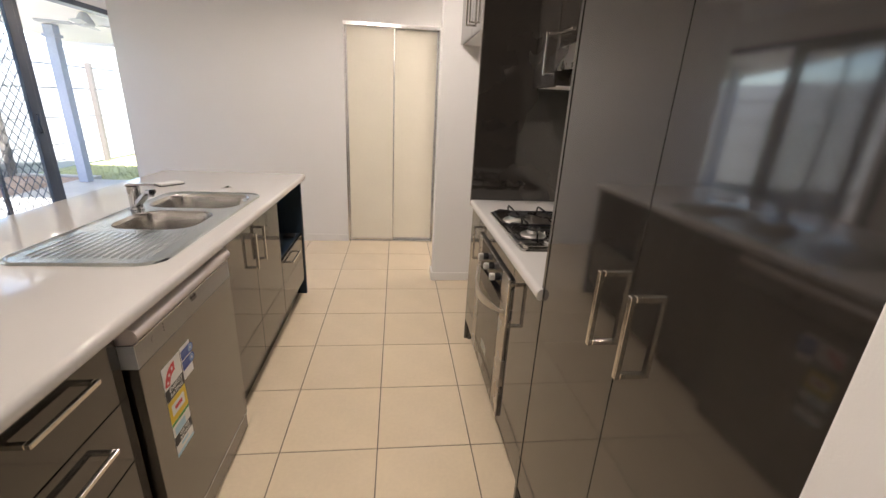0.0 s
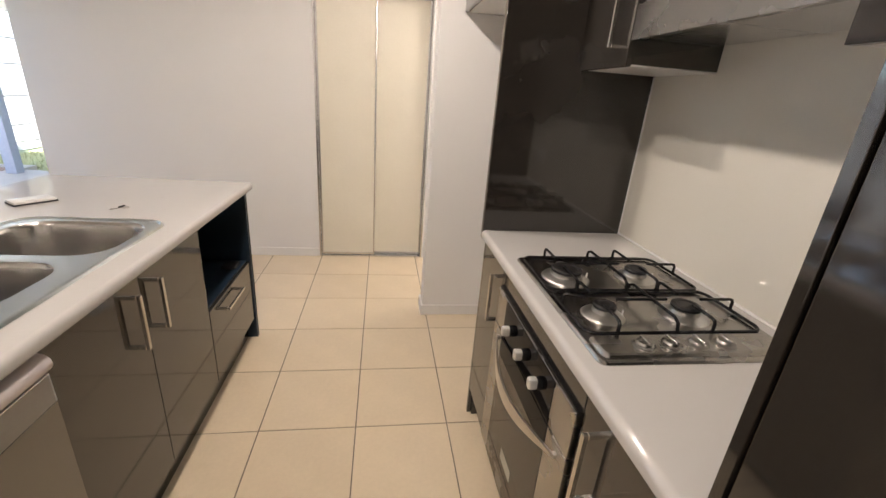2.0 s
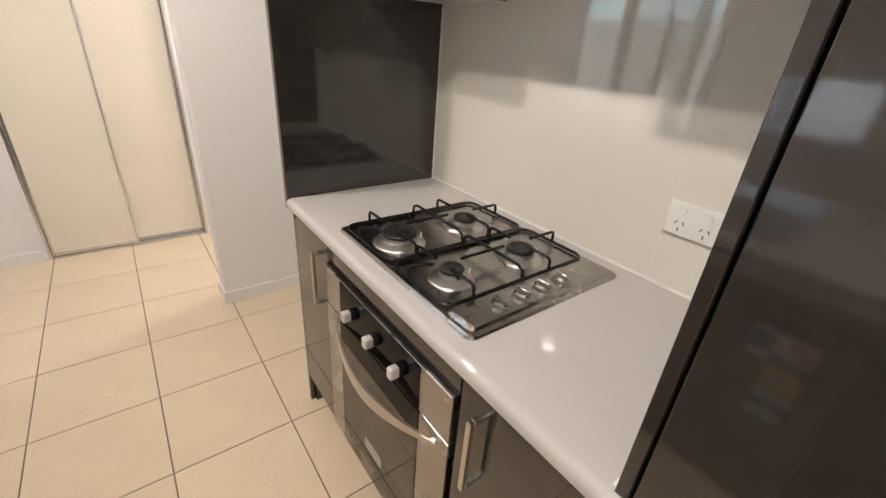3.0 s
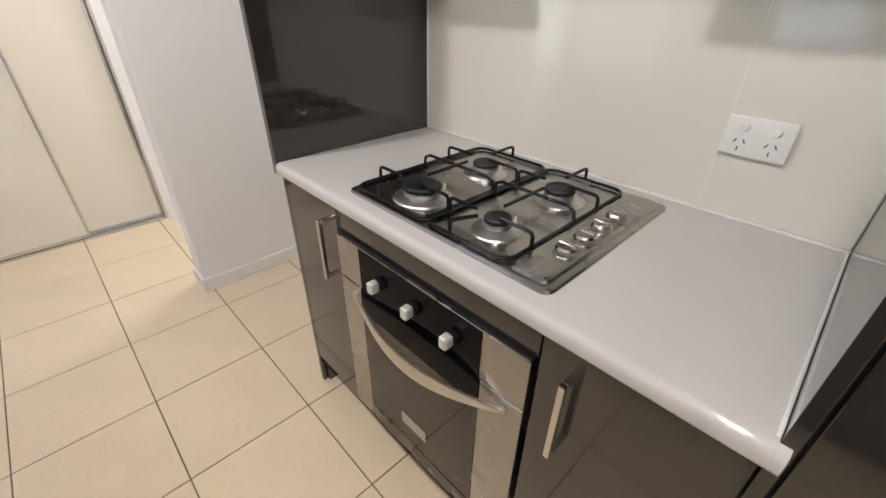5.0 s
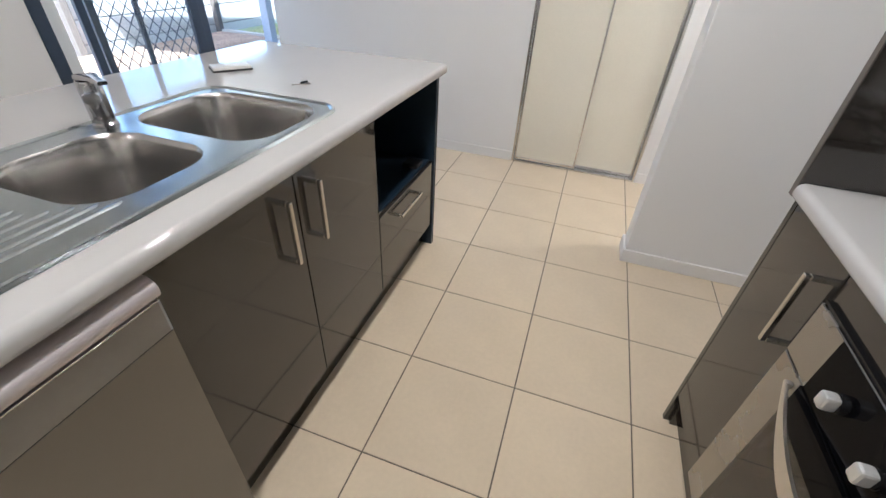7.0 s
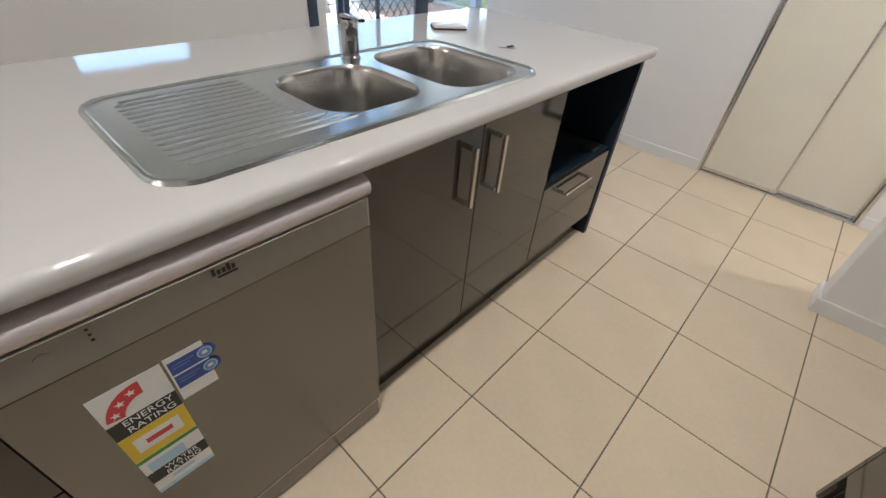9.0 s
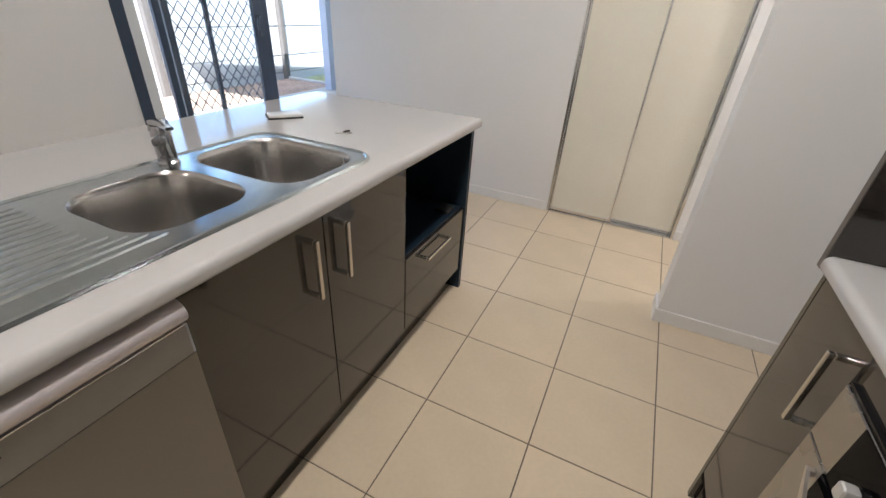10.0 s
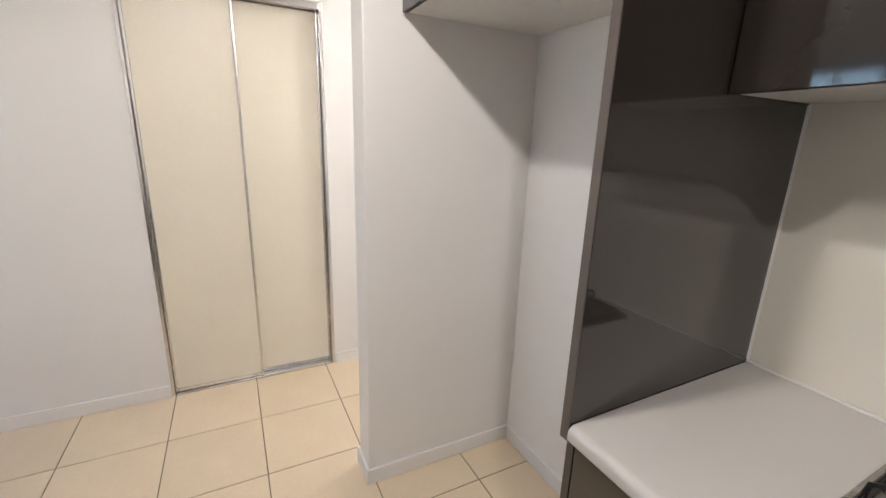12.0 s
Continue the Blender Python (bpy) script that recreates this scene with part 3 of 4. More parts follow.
def sink():
    t = thing("double_sink", (-0.87, -1.25, BENCH_Z), "stainless steel double bowl sink with a ribbed drainer", "sink")
    bm = bmesh.new()
    zt = BENCH_Z + 0.004
    outer = round_rect(SK["x0"], SK["x1"], SK["y0"], SK["y1"], 0.075, 6)
    def ring(pts, z):
        vs = [bm.verts.new((x, y, z)) for x, y in pts]
        return [bm.edges.new((vs[i], vs[(i + 1) % len(vs)])) for i in range(len(vs))], vs
    inset = 0.014
    inner = round_rect(SK["x0"] + inset, SK["x1"] - inset, SK["y0"] + inset, SK["y1"] - inset, 0.064, 6)
    e_in, v_in = ring(inner, zt)
    edges = list(e_in)
    bowl_rings = []
    for x0, x1, y0, y1 in BOWLS:
        e, v = ring(round_rect(x0, x1, y0, y1, 0.09, 7), zt)
        edges += e
        bowl_rings.append(((x0, x1, y0, y1), v))
    bmesh.ops.triangle_fill(bm, use_beauty=True, use_dissolve=False, edges=edges, normal=(0, 0, 1))
    # rolled rim
    prev = v_in
    for k, (ins, z) in enumerate(((0.009, zt + 0.004), (0.004, zt + 0.003), (0.0, BENCH_Z + 0.0006))):
        vs = [bm.verts.new((x, y, z)) for x, y in round_rect(SK["x0"] + ins, SK["x1"] - ins, SK["y0"] + ins, SK["y1"] - ins, 0.075 - ins * 0.7, 6)]
        for i in range(len(vs)):
            bm.faces.new((prev[i], prev[(i + 1) % len(vs)], vs[(i + 1) % len(vs)], vs[i]))
        prev = vs
    part("sink_top", bm, SINK_STEEL, t)
    for (x0, x1, y0, y1), _ in bowl_rings:
        bm = bmesh.new()
        loops = []
        for ins, z, r in ((0, zt, 0.09), (0.003, zt - 0.004, 0.088), (0.007, zt - 0.015, 0.086), (0.013, zt - 0.09, 0.082), (0.020, zt - 0.16, 0.078), (0.028, zt - 0.177, 0.07), (0.045, zt - 0.186, 0.055), (0.07, zt - 0.189, 0.04)):
            loops.append([(x, y, z) for x, y in round_rect(x0 + ins, x1 - ins, y0 + ins, y1 - ins, r, 7)])
        loft(bm, loops, False, True)
        b = part("bowl", bm, SHADED_BOWL_STEEL, t, "pressed steel bowl")
        cx, cy = (x0 + x1) / 2, (y0 + y1) / 2
        part("drain", lathe(bmesh.new(), (cx, cy, zt - 0.1885), [(0.042, 0), (0.042, 0.003), (0.034, 0.004), (0.03, 0.001)]), CHROME, b, "chrome drain ring")
    for i in range(15):
        x = -1.042 + i * 0.0245
        ya = -1.712 + (0.012 if i in (0, 14) else 0)
        yb = -1.450 + max(0, i - 10) * 0.022
        bm = bmesh.new()
        w = 0.0078
        prof = [(-w, 0), (-w * 0.6, 0.0020), (0, 0.0028), (w * 0.6, 0.0020), (w, 0)]
        rows = []
        for y, s in ((ya, 0.3), (ya + 0.008, 1), (yb - 0.008, 1), (yb, 0.3)):
            rows.append([bm.verts.new((x + u * s, y, zt + 0.0002 + v * s)) for u, v in prof])
        for a, b in zip(rows, rows[1:]):
            for k in range(4):
                bm.faces.new((a[k], a[k + 1], b[k + 1], b[k]))
        part("drainer_rib", bm, SINK_STEEL, t)
sink()

def mixer_tap():
    x, y, z = -1.045, -1.118, BENCH_Z + 0.0045
    t = thing("mixer_tap", (x, y, z), "chrome single-lever mixer tap at the back of the sink", "tap")
    part("base", lathe(bmesh.new(), (x, y, z), [(0.027, 0), (0.027, 0.005), (0.0235, 0.009), (0.0235, 0.05), (0.0245, 0.090), (0.0235, 0.100), (0.012, 0.104), (0.002, 0.105)]), TAP_CHROME, t)
    d = Vector((0.83, -0.56, 0)).normalized()
    def at(u, h, w=0.0):
        s = Vector((-d.y, d.x, 0))
        return Vector((x, y, z)) + d * u + Vector((0, 0, h * 0.84)) + s * w
    bm = bmesh.new()
    loops = []
    for u, h, hw, hh in ((0.010, 0.028, 0.015, 0.020), (0.045, 0.055, 0.015, 0.016), (0.09, 0.092, 0.014, 0.013), (0.118, 0.110, 0.014, 0.012), (0.142, 0.113, 0.014, 0.012)):
        loops.append([at(u, h + b * hh, a * hw) for a, b in ((-1, -0.6), (-0.6, -1), (0.6, -1), (1, -0.6), (1, 0.6), (0.6, 1), (-0.6, 1), (-1, 0.6))])
    loft(bm, loops, True, True)
    sp = part("spout", bm, TAP_CHROME, t)
    part("aerator", cyl(bmesh.new(), at(0.129, 0.090), (0, 0, 1), 0.011, 0.012, 0.014, 16), TAP_CHROME, sp)
    d = Vector((0.93, -0.37, 0)).normalized()
    bm = bmesh.new()
    loops = []
    for u, h, hw, hh in ((-0.034, 0.119, 0.012, 0.004), (-0.01, 0.127, 0.022, 0.007), (0.02, 0.130, 0.020, 0.006), (0.06, 0.135, 0.012, 0.0045), (0.125, 0.140, 0.009, 0.0045)):
        loops.append([at(u, h + b * hh, a * hw) for a, b in ((-1, -0.6), (-0.6, -1), (0.6, -1), (1, -0.6), (1, 0.6), (0.6, 1), (-0.6, 1), (-1, 0.6))])
    loft(bm, loops, True, True)
    part("lever", bm, TAP_CHROME, t)
mixer_tap()

def badge_bars(x):
    """A row of short upright strokes over a thin underline."""
    bm = bmesh.new()
    for k in range(5):
        y = -1.755 + 0.0078 * k
        tall = 0.013 if k in (0, 3) else 0.0085
        box(bm, x - 0.001, x + 0.0010, y, y + 0.0056, 0.7755, 0.7755 + tall, 0.0003)
    box(bm, x - 0.001, x + 0.0012, -1.748, -1.716, 0.7685, 0.7715)
    return bm

def dishwasher():
    y0, y1, fx = -2.046, -1.450, -0.566
    t = thing("dishwasher", (-0.85, (y0 + y1) / 2, 0), "freestanding stainless steel dishwasher with an energy rating label, shut", "dishwasher")
    part("tub", boxed(-1.12, fx - 0.055, y0 + 0.004, y1 - 0.004, 0.01, 0.845, 0.004), NAVY, t, "dark navy casing")
    bm = bmesh.new()
    box(bm, fx - 0.05, fx, y0, y1, 0.095, 0.7275, 0.0015, 2)
    door = part("door", bm, DW_STEEL, t, "brushed steel door")
    # control fascia leaning back a little, with plastic end caps
    lean = [(fx - 0.05, 0.728), (fx - 0.0001, 0.7278), (fx - 0.0009, 0.791), (fx - 0.0030, 0.793), (fx - 0.05, 0.793)]
    part("fascia", extrude_y(bmesh.new(), lean, y0 + 0.0035, y1 - 0.0035), FASCIA, t, "steel control fascia")
    for a, b in ((y0, y0 + 0.003), (y1 - 0.003, y1)):
        part("end_cap", extrude_y(bmesh.new(), lean, a, b), CAP_GREY, t, "pale grey plastic end cap")
    part("trim_line", boxed(fx - 0.05, fx + 0.001, y0 + 0.002, y1 - 0.002, 0.7935, 0.7960, 0.0008), CHROME, t, "bright trim line")
    bm = bmesh.new()
    prof = [(fx - 0.05, 0.797)]
    for i in range(11):
        a = radians(-70 + 16 * i)
        prof.append((fx - 0.014 + 0.026 * math.cos(a), 0.8195 + 0.0225 * math.sin(a)))
    prof.append((fx - 0.05, 0.842))
    extrude_y(bm, prof, y0, y1)
    part("handle", bm, HANDLE_SATIN, t, "rolled satin silver handle lip")
    part("plinth", boxed(fx - 0.05, fx - 0.002, y0 + 0.004, y1 - 0.004, 0.012, 0.0905, 0.003), DW_STEEL, t, "steel plinth")
    part("plinth_trim", boxed(fx - 0.05, fx + 0.0015, y0 + 0.002, y1 - 0.002, 0.0910, 0.0946, 0.0008), CHROME, t, "bright trim line")
    fs = fx - 0.0006
    part("start_button", cyl(bmesh.new(), (fs - 0.002, -1.966, 0.768), (1, 0, 0), 0.0105, 0.0095, 0.0035, 24), FASCIA, t)
    for k in range(3):
        part("indicator", boxed(fs - 0.001, fs + 0.0012, -1.915 - 0.002, -1.915 + 0.002, 0.762 + k * 0.010, 0.765 + k * 0.010), INK_BLACK, t)
    # unlettered badge
    part("badge", badge_bars(fs), INK_BLACK, t, "small dark maker's badge")
    lx = fx + 0.0006
    def sheet(name, ya, yb, za, zb, k, m, parent, label=""):
        return part(name, boxed(lx + 0.0003 * k - 0.0003, lx + 0.0003 * k, ya, yb, za - 0.012, zb - 0.012), m, parent, label)
    a, b = -1.966, -1.868
    lab = sheet("energy_label", a, b, 0.374, 0.678, 1, PAPER, t, "white energy and water rating label with yellow and black bands")
    bm = bmesh.new()
    arc = []
    for i in range(13):
        an = radians(88 + 82 * i / 12)
        arc.append((a + 0.062 + 0.058 * math.cos(an), 0.592 + 0.064 * math.sin(an)))
    for i in range(13):
        an = radians(170 - 82 * i / 12)
        arc.append((a + 0.062 + 0.034 * math.cos(an), 0.592 + 0.036 * math.sin(an)))
    loft(bm, [[(lx + 0.0003, y, z) for y, z in arc], [(lx + 0.0007, y, z) for y, z in arc]], False, True)
    part("star_arc", bm, INK_RED, lab, "red star arc")
    for i in range(3):
        an = radians(106 + 26 * i)
        cy, cz = a + 0.062 + 0.046 * math.cos(an), 0.592 + 0.050 * math.sin(an)
        star = [(cy + (0.0075 if j % 2 == 0 else 0.003) * math.sin(j * math.pi / 5), cz + (0.0075 if j % 2 == 0 else 0.003) * math.cos(j * math.pi / 5)) for j in range(10)]
        bm = bmesh.new()
        loft(bm, [[(lx + 0.0007, y, z) for y, z in star], [(lx + 0.0010, y, z) for y, z in star]], False, True)
        part("star", bm, PAPER, lab)
    sheet("black_band", a, b, 0.566, 0.606, 2, INK_BLACK, lab)
    sheet("yellow_band", a, b, 0.492, 0.565, 2, INK_YELLOW, lab)
    sheet("figure_box", a + 0.014, b - 0.014, 0.511, 0.548, 3, PAPER, lab)
    sheet("red_bar", a + 0.030, b - 0.028, 0.524, 0.536, 4, INK_RED, lab)
    sheet("green_band", a, b, 0.482, 0.491, 2, INK_GREEN, lab)
    sheet("pale_band", a + 0.01, b - 0.03, 0.446, 0.472, 2, INK_PALE, lab)
    sheet("black_band", a, b, 0.412, 0.444, 2, INK_BLACK, lab)
    sheet("pale_band", a + 0.03, b - 0.03, 0.396, 0.404, 2, INK_PALE, lab)
    sheet("pale_band", a, b, 0.374, 0.384, 2, INK_PALE, lab)
    def words(w, z, size):
        m = Matrix.Translation((lx + 0.0012, (a + b) / 2 + 0.006, z - 0.012)) @ Matrix(((0, 0, 1, 0), (1, 0, 0, 0), (0, 1, 0, 0), (0, 0, 0, 1)))
        text_part("lettering", w, size, PAPER, lab, m)
    words("ENERGY", 0.596, 0.0195)
    words("RATING", 0.577, 0.0195)
    words("WATER", 0.435, 0.0165)
    words("RATING", 0.420, 0.0165)
    # blue feature sticker
    s = sheet("feature_sticker", -1.864, -1.805, 0.572, 0.680, 1, PAPER, t, "white sticker with two blue feature bars")
    for zc in (0.640, 0.605):
        bar = [(-1.861, zc - 0.0155), (-1.861, zc + 0.0155)]
        for i in range(9):
            an = radians(90 - 22.5 * i)
            bar.append((-1.806 + 0.0165 * math.cos(an), zc + 0.0155 * math.sin(an)))
        part("blue_bar", loft(bmesh.new(), [[(lx + 0.0003 + 0.0004 * q, y, z) for y, z in bar] for q in (0, 1)], False, True), INK_BLUE, s)
        part("pale_ring", cyl(bmesh.new(), (lx + 0.0006, -1.807, zc), (1, 0, 0), 0.0118, 0.0118, 0.0004, 24), INK_PALE, s)
        part("blue_dot", cyl(bmesh.new(), (lx + 0.0008, -1.807, zc), (1, 0, 0), 0.0098, 0.0098, 0.0005, 24), INK_MID, s)
        part("figure_mark", boxed(lx + 0.0012, lx + 0.0015, -1.811, -1.803, zc - 0.003, zc + 0.004), PAPER, s)
        for dz, w in ((0.005, 0.034), (-0.002, 0.026)):
            part("print_line", boxed(lx + 0.0006, lx + 0.0009, -1.857, -1.857 + w, zc + dz, zc + dz + 0.0016), INK_MID, s)
dishwasher()

# small things on the island
def bench_box():
    bm = boxed(-0.062, 0.062, -0.036, 0.036, 0, 0.011, 0.003, 3)
    t = thing("remote_holder", (-1.19, -0.55, BENCH_Z), "small flat white plastic box with a dark base on the bench", "box")
    m = pose(-1.19, -0.55, BENCH_Z + 0.003, 0, 0, 54)
    bm.transform(m)
    part("lid", bm, PLASTIC, t)
    bm = boxed(-0.064, 0.064, -0.038, 0.038, -0.003, 0.003, 0.001)
    bm.transform(m)
    part("base", bm, RUBBER, t, "dark base")
bench_box()

def keys():
    t = thing("key", (-0.87, -0.6, BENCH_Z), "small metal key and tag lying on the bench", "key")
    m = pose(-0.87, -0.60, BENCH_Z, 0, 0, 40)
    bm = boxed(-0.03, 0.012, -0.003, 0.003, 0.0005, 0.003, 0.0005)
    box(bm, -0.03, -0.022, -0.006, 0.003, 0.0005, 0.0028)
    bm.transform(m)
    part("blade", bm, NICKEL, t)
    bm = cyl(bmesh.new(), (0.02, 0.0, 0.0005), (0, 0, 1), 0.010, 0.010, 0.0028, 16)
    bm.transform(m)
    part("bow", bm, NICKEL, t)
    bm = boxed(0.005, 0.032, 0.006, 0.011, 0.0005, 0.006, 0.001)
    bm.transform(m @ pose(0, 0, 0, 0, 0, 35))
    part("tag", bm, RUBBER, t, "dark tag")
keys()

# ---- cooking run ----
RF, RX = 0.503, 0.482             # cabinet front, bench edge
RY0, RY1 = -1.9155, -0.740
PANEL0, PANEL1 = -0.738, -0.720

def cook_bench():
    t = thing("cooktop_benchtop", (0.8, -1.3, BENCH_Z), "pale off-white laminate benchtop with a rounded edge and grey flecks", "benchtop")
    part("front_edge", extrude_y(bmesh.new(), bull_profile(RX, 0.58, -1, BENCH_Z, BENCH_T), RY0, RY1), BENCH, t, "rounded front edge")
    part("slab", boxed(0.58, BACK - 0.002, RY0, RY1, BENCH_Z - BENCH_T, BENCH_Z), BENCH, t)
    nose = extrude_y(bmesh.new(), bull_profile(RX, RX + 0.0165, -1, BENCH_Z, BENCH_T), -1.928, RY0 - 0.0001)
    part("nose_return", nose, BENCH, t, "rounded nose running past the pantry side")
    part("seal_bead", boxed(0.502, BACK - 0.015, RY0 + 0.0002, RY0 + 0.0055, BENCH_Z + 0.0001, BENCH_Z + 0.005, 0.0015), TRIM, t, "white silicone bead")
    part("seal_bead", boxed(BACK - 0.014, BACK - 0.002, RY0, RY1, BENCH_Z + 0.0001, BENCH_Z + 0.006, 0.002), TRIM, t, "white silicone bead")
cook_bench()

def splashback():
    t = thing("splashback", (BACK, -1.3, BENCH_Z), "pale beige back-painted glass splashback, two sheets", "splashback", "", "")
    for a, b in ((-1.9145, -1.6462), (-1.6456, -0.743)):
        part("glass_sheet", boxed(BACK - 0.0075, BACK - 0.001, a, b, BENCH_Z + 0.007, 1.60, 0.0008), SPLASH, t)
    part("seal", boxed(BACK - 0.0072, BACK - 0.0015, -1.6464, -1.6454, BENCH_Z + 0.007, 1.6), TRIM, t, "thin white joint")
    part("seal", boxed(BACK - 0.0110, BACK - 0.0015, -0.7435, -0.7385, BENCH_Z + 0.007, 1.488), TRIM, t, "white silicone joint")
splashback()

def cook_units():
    kick, top = 0.140, BENCH_Z - BENCH_T
    def unit(y0, y1, hy, hlen, label, ends):
        t = thing("base_cabinet", (0.8, (y0 + y1) / 2, 0), label, "cabinet")
        part("body", boxed(RF + 0.02, BACK - 0.003, y0, y1, kick, top), CARCASS, t)
        d = part("door", boxed(RF, RF + 0.018, y0 + 0.002, y1 + (0.010 if ends else -0.002), kick, top - 0.004, 0.0015), DARK, t)
        bar_handle(d, RF, -1, hy, 0.713, hlen, True)
        part("kickboard", boxed(RF + 0.045, RF + 0.06, y0, y1, 0, kick), DARK, t)
    unit(-1.010, -0.7525, -0.964, 0.180, "narrow dark gloss cabinet beside the oven, door closed", True)
    unit(-1.9160, -1.620, -1.682, 0.176, "dark gloss cabinet under the bench beside the oven, door closed", False)
    solo("cabinet_end_panel", boxed(RF + 0.0185, BACK - 0.003, -0.7520, -0.741, 0, top, 0.001), DARK, "dark gloss end panel of the base units", "panel")
    t = thing("oven_housing", (0.8, -1.33, 0), "dark gloss housing round the built-in oven", "cabinet")
    part("filler", boxed(RF, RF + 0.018, -1.618, -1.012, 0.790, top - 0.004, 0.0015), DARK, t)
    part("base_shelf", boxed(RF + 0.002, BACK - 0.003, -1.618, -1.012, 0.125, 0.158), DARK, t)
    part("kickboard", boxed(RF + 0.045, RF + 0.06, -1.618, -1.012, 0, 0.124), DARK, t)
    # tall panel
    bm = boxed(0.486, BACK - 0.002, PANEL0, PANEL1, top, CEIL - 0.002, 0.001)
    box(bm, RF + 0.001, BACK - 0.002, PANEL0, PANEL1, 0, top - 0.0002, 0.001)
    p = thing("tall_panel", (0.78, PANEL0, 0), "tall dark gloss panel between the bench and the fridge space", "panel")
    part("board", bm, DARK, p)
    part("edge_strip", boxed(0.4835, 0.4858, PANEL0, PANEL1, top, CEIL - 0.002), DARK_EDGE, p, "matt brown edge strip")
cook_units()

def oven():
    y0, y1, fx = -1.614, -1.016, RF - 0.012
    t = thing("oven", (0.8, -1.33, 0.16), "built-in stainless steel and black glass oven with three knobs, shut", "oven")
    part("cavity", box(box(box(box(box(bmesh.new(), 0.95, 0.96, y0 + 0.05, y1 - 0.05, 0.2, 0.62),
         RF + 0.03, 0.95, y0 + 0.05, y0 + 0.06, 0.2, 0.62), RF + 0.03, 0.95, y1 - 0.06, y1 - 0.05, 0.2, 0.62),
         RF + 0.03, 0.95, y0 + 0.06, y1 - 0.06, 0.2, 0.21), RF + 0.03, 0.95, y0 + 0.06, y1 - 0.06, 0.61, 0.62), ENAMEL, t, "dark enamel cavity")
    for z in (0.33, 0.45):
        bm = bmesh.new()
        for k in range(9):
            x = 0.56 + k * 0.042
            tube(bm, [(x, y0 + 0.062, z), (x, y1 - 0.062, z)], 0.0025, 6)
        for y in (y0 + 0.063, y1 - 0.063):
            tube(bm, [(0.55, y, z), (0.91, y, z)], 0.0035, 6)
        part("rack", bm, CHROME, t, "chrome wire rack")
    bm = bmesh.new()
    box(bm, fx, RF + 0.02, y0, y1, 0.660, 0.782, 0.002)
    c = part("control_panel", bm, STEEL, t, "stainless control panel")
    part("panel_glass", boxed(fx - 0.0015, fx - 0.0001, -1.509, -1.114, 0.6615, 0.7805, 0.0006), BLACK_GLASS, c, "black glass insert")
    part("top_trim", boxed(fx + 0.004, RF + 0.02, y0, y1, 0.7825, 0.7895), ENAMEL, t, "black top gap trim")
    for y in (-1.200, -1.320, -1.439):
        k = part("knob", cyl(bmesh.new(), (fx - 0.0016, y, 0.724), (-1, 0, 0), 0.0175, 0.016, 0.012, 24, 0.002), ENAMEL, t, "black knob base")
        bm = bmesh.new()
        box(bm, fx - 0.036, fx - 0.012, y - 0.0105, y + 0.0105, 0.724 - 0.0145, 0.724 + 0.0145, 0.005, 2)
        part("grip", bm, KNOB, k, "bright silver grip")
    # door
    zb, zt = 0.160, 0.656
    wy0, wy1, wz0, wz1 = -1.511, -1.105, 0.205, 0.60
    bm = bmesh.new()
    box(bm, fx, RF + 0.02, y0, wy0, zb, zt, 0.002)
    box(bm, fx, RF + 0.02, wy1, y1, zb, zt, 0.002)
    box(bm, fx + 0.001, RF + 0.02, wy0, wy1, zb + 0.001, wz0)
    d = part("door", bm, STEEL, t, "stainless door sides")
    part("door_glass", boxed(fx - 0.0005, fx + 0.004, wy0 + 0.001, wy1 - 0.001, zb + 0.002, wz1 - 0.02), OVEN_GLASS, d, "dark see-through glass")
    part("top_glass", boxed(fx - 0.001, fx + 0.006, wy0 + 0.001, wy1 - 0.001, wz1 - 0.019, zt - 0.001, 0.001), BLACK_GLASS, d, "black glass band")
    for a, b in ((wy0 + 0.001, wy0 + 0.014), (wy1 - 0.014, wy1 - 0.001)):
        part("window_border", boxed(fx + 0.0045, fx + 0.0065, a, b, zb + 0.03, wz1 - 0.02), DARK_EDGE, d, "bronze border")
    part("sticker", boxed(fx - 0.0012, fx - 0.0006, -1.349, -1.252, 0.280, 0.320), OLD_PAPER, d, "plain white sticker")
    # bowed handle
    bm = bmesh.new()
    loops = []
    n = 18
    for i in range(n + 1):
        f = i / n
        y = -1.582 + f * 0.500
        bow = math.sin(math.pi * f)
        x = fx - 0.007 - 0.046 * bow
        h = 0.004 + 0.016 * bow
        z = 0.634 - 0.030 * bow
        loops.append([(x + a, y, z + b) for a, b in ((-0.003, -h), (0.003, -h), (0.004, 0.0), (0.003, h), (-0.003, h), (-0.004, 0.0))])
    loft(bm, loops, True, True)
    for y in (-1.574, -1.090):
        box(bm, fx - 0.011, fx, y - 0.006, y + 0.006, 0.627, 0.640, 0.002)
    part("handle", bm, OVEN_BAR, d, "bowed satin steel handle")
oven()

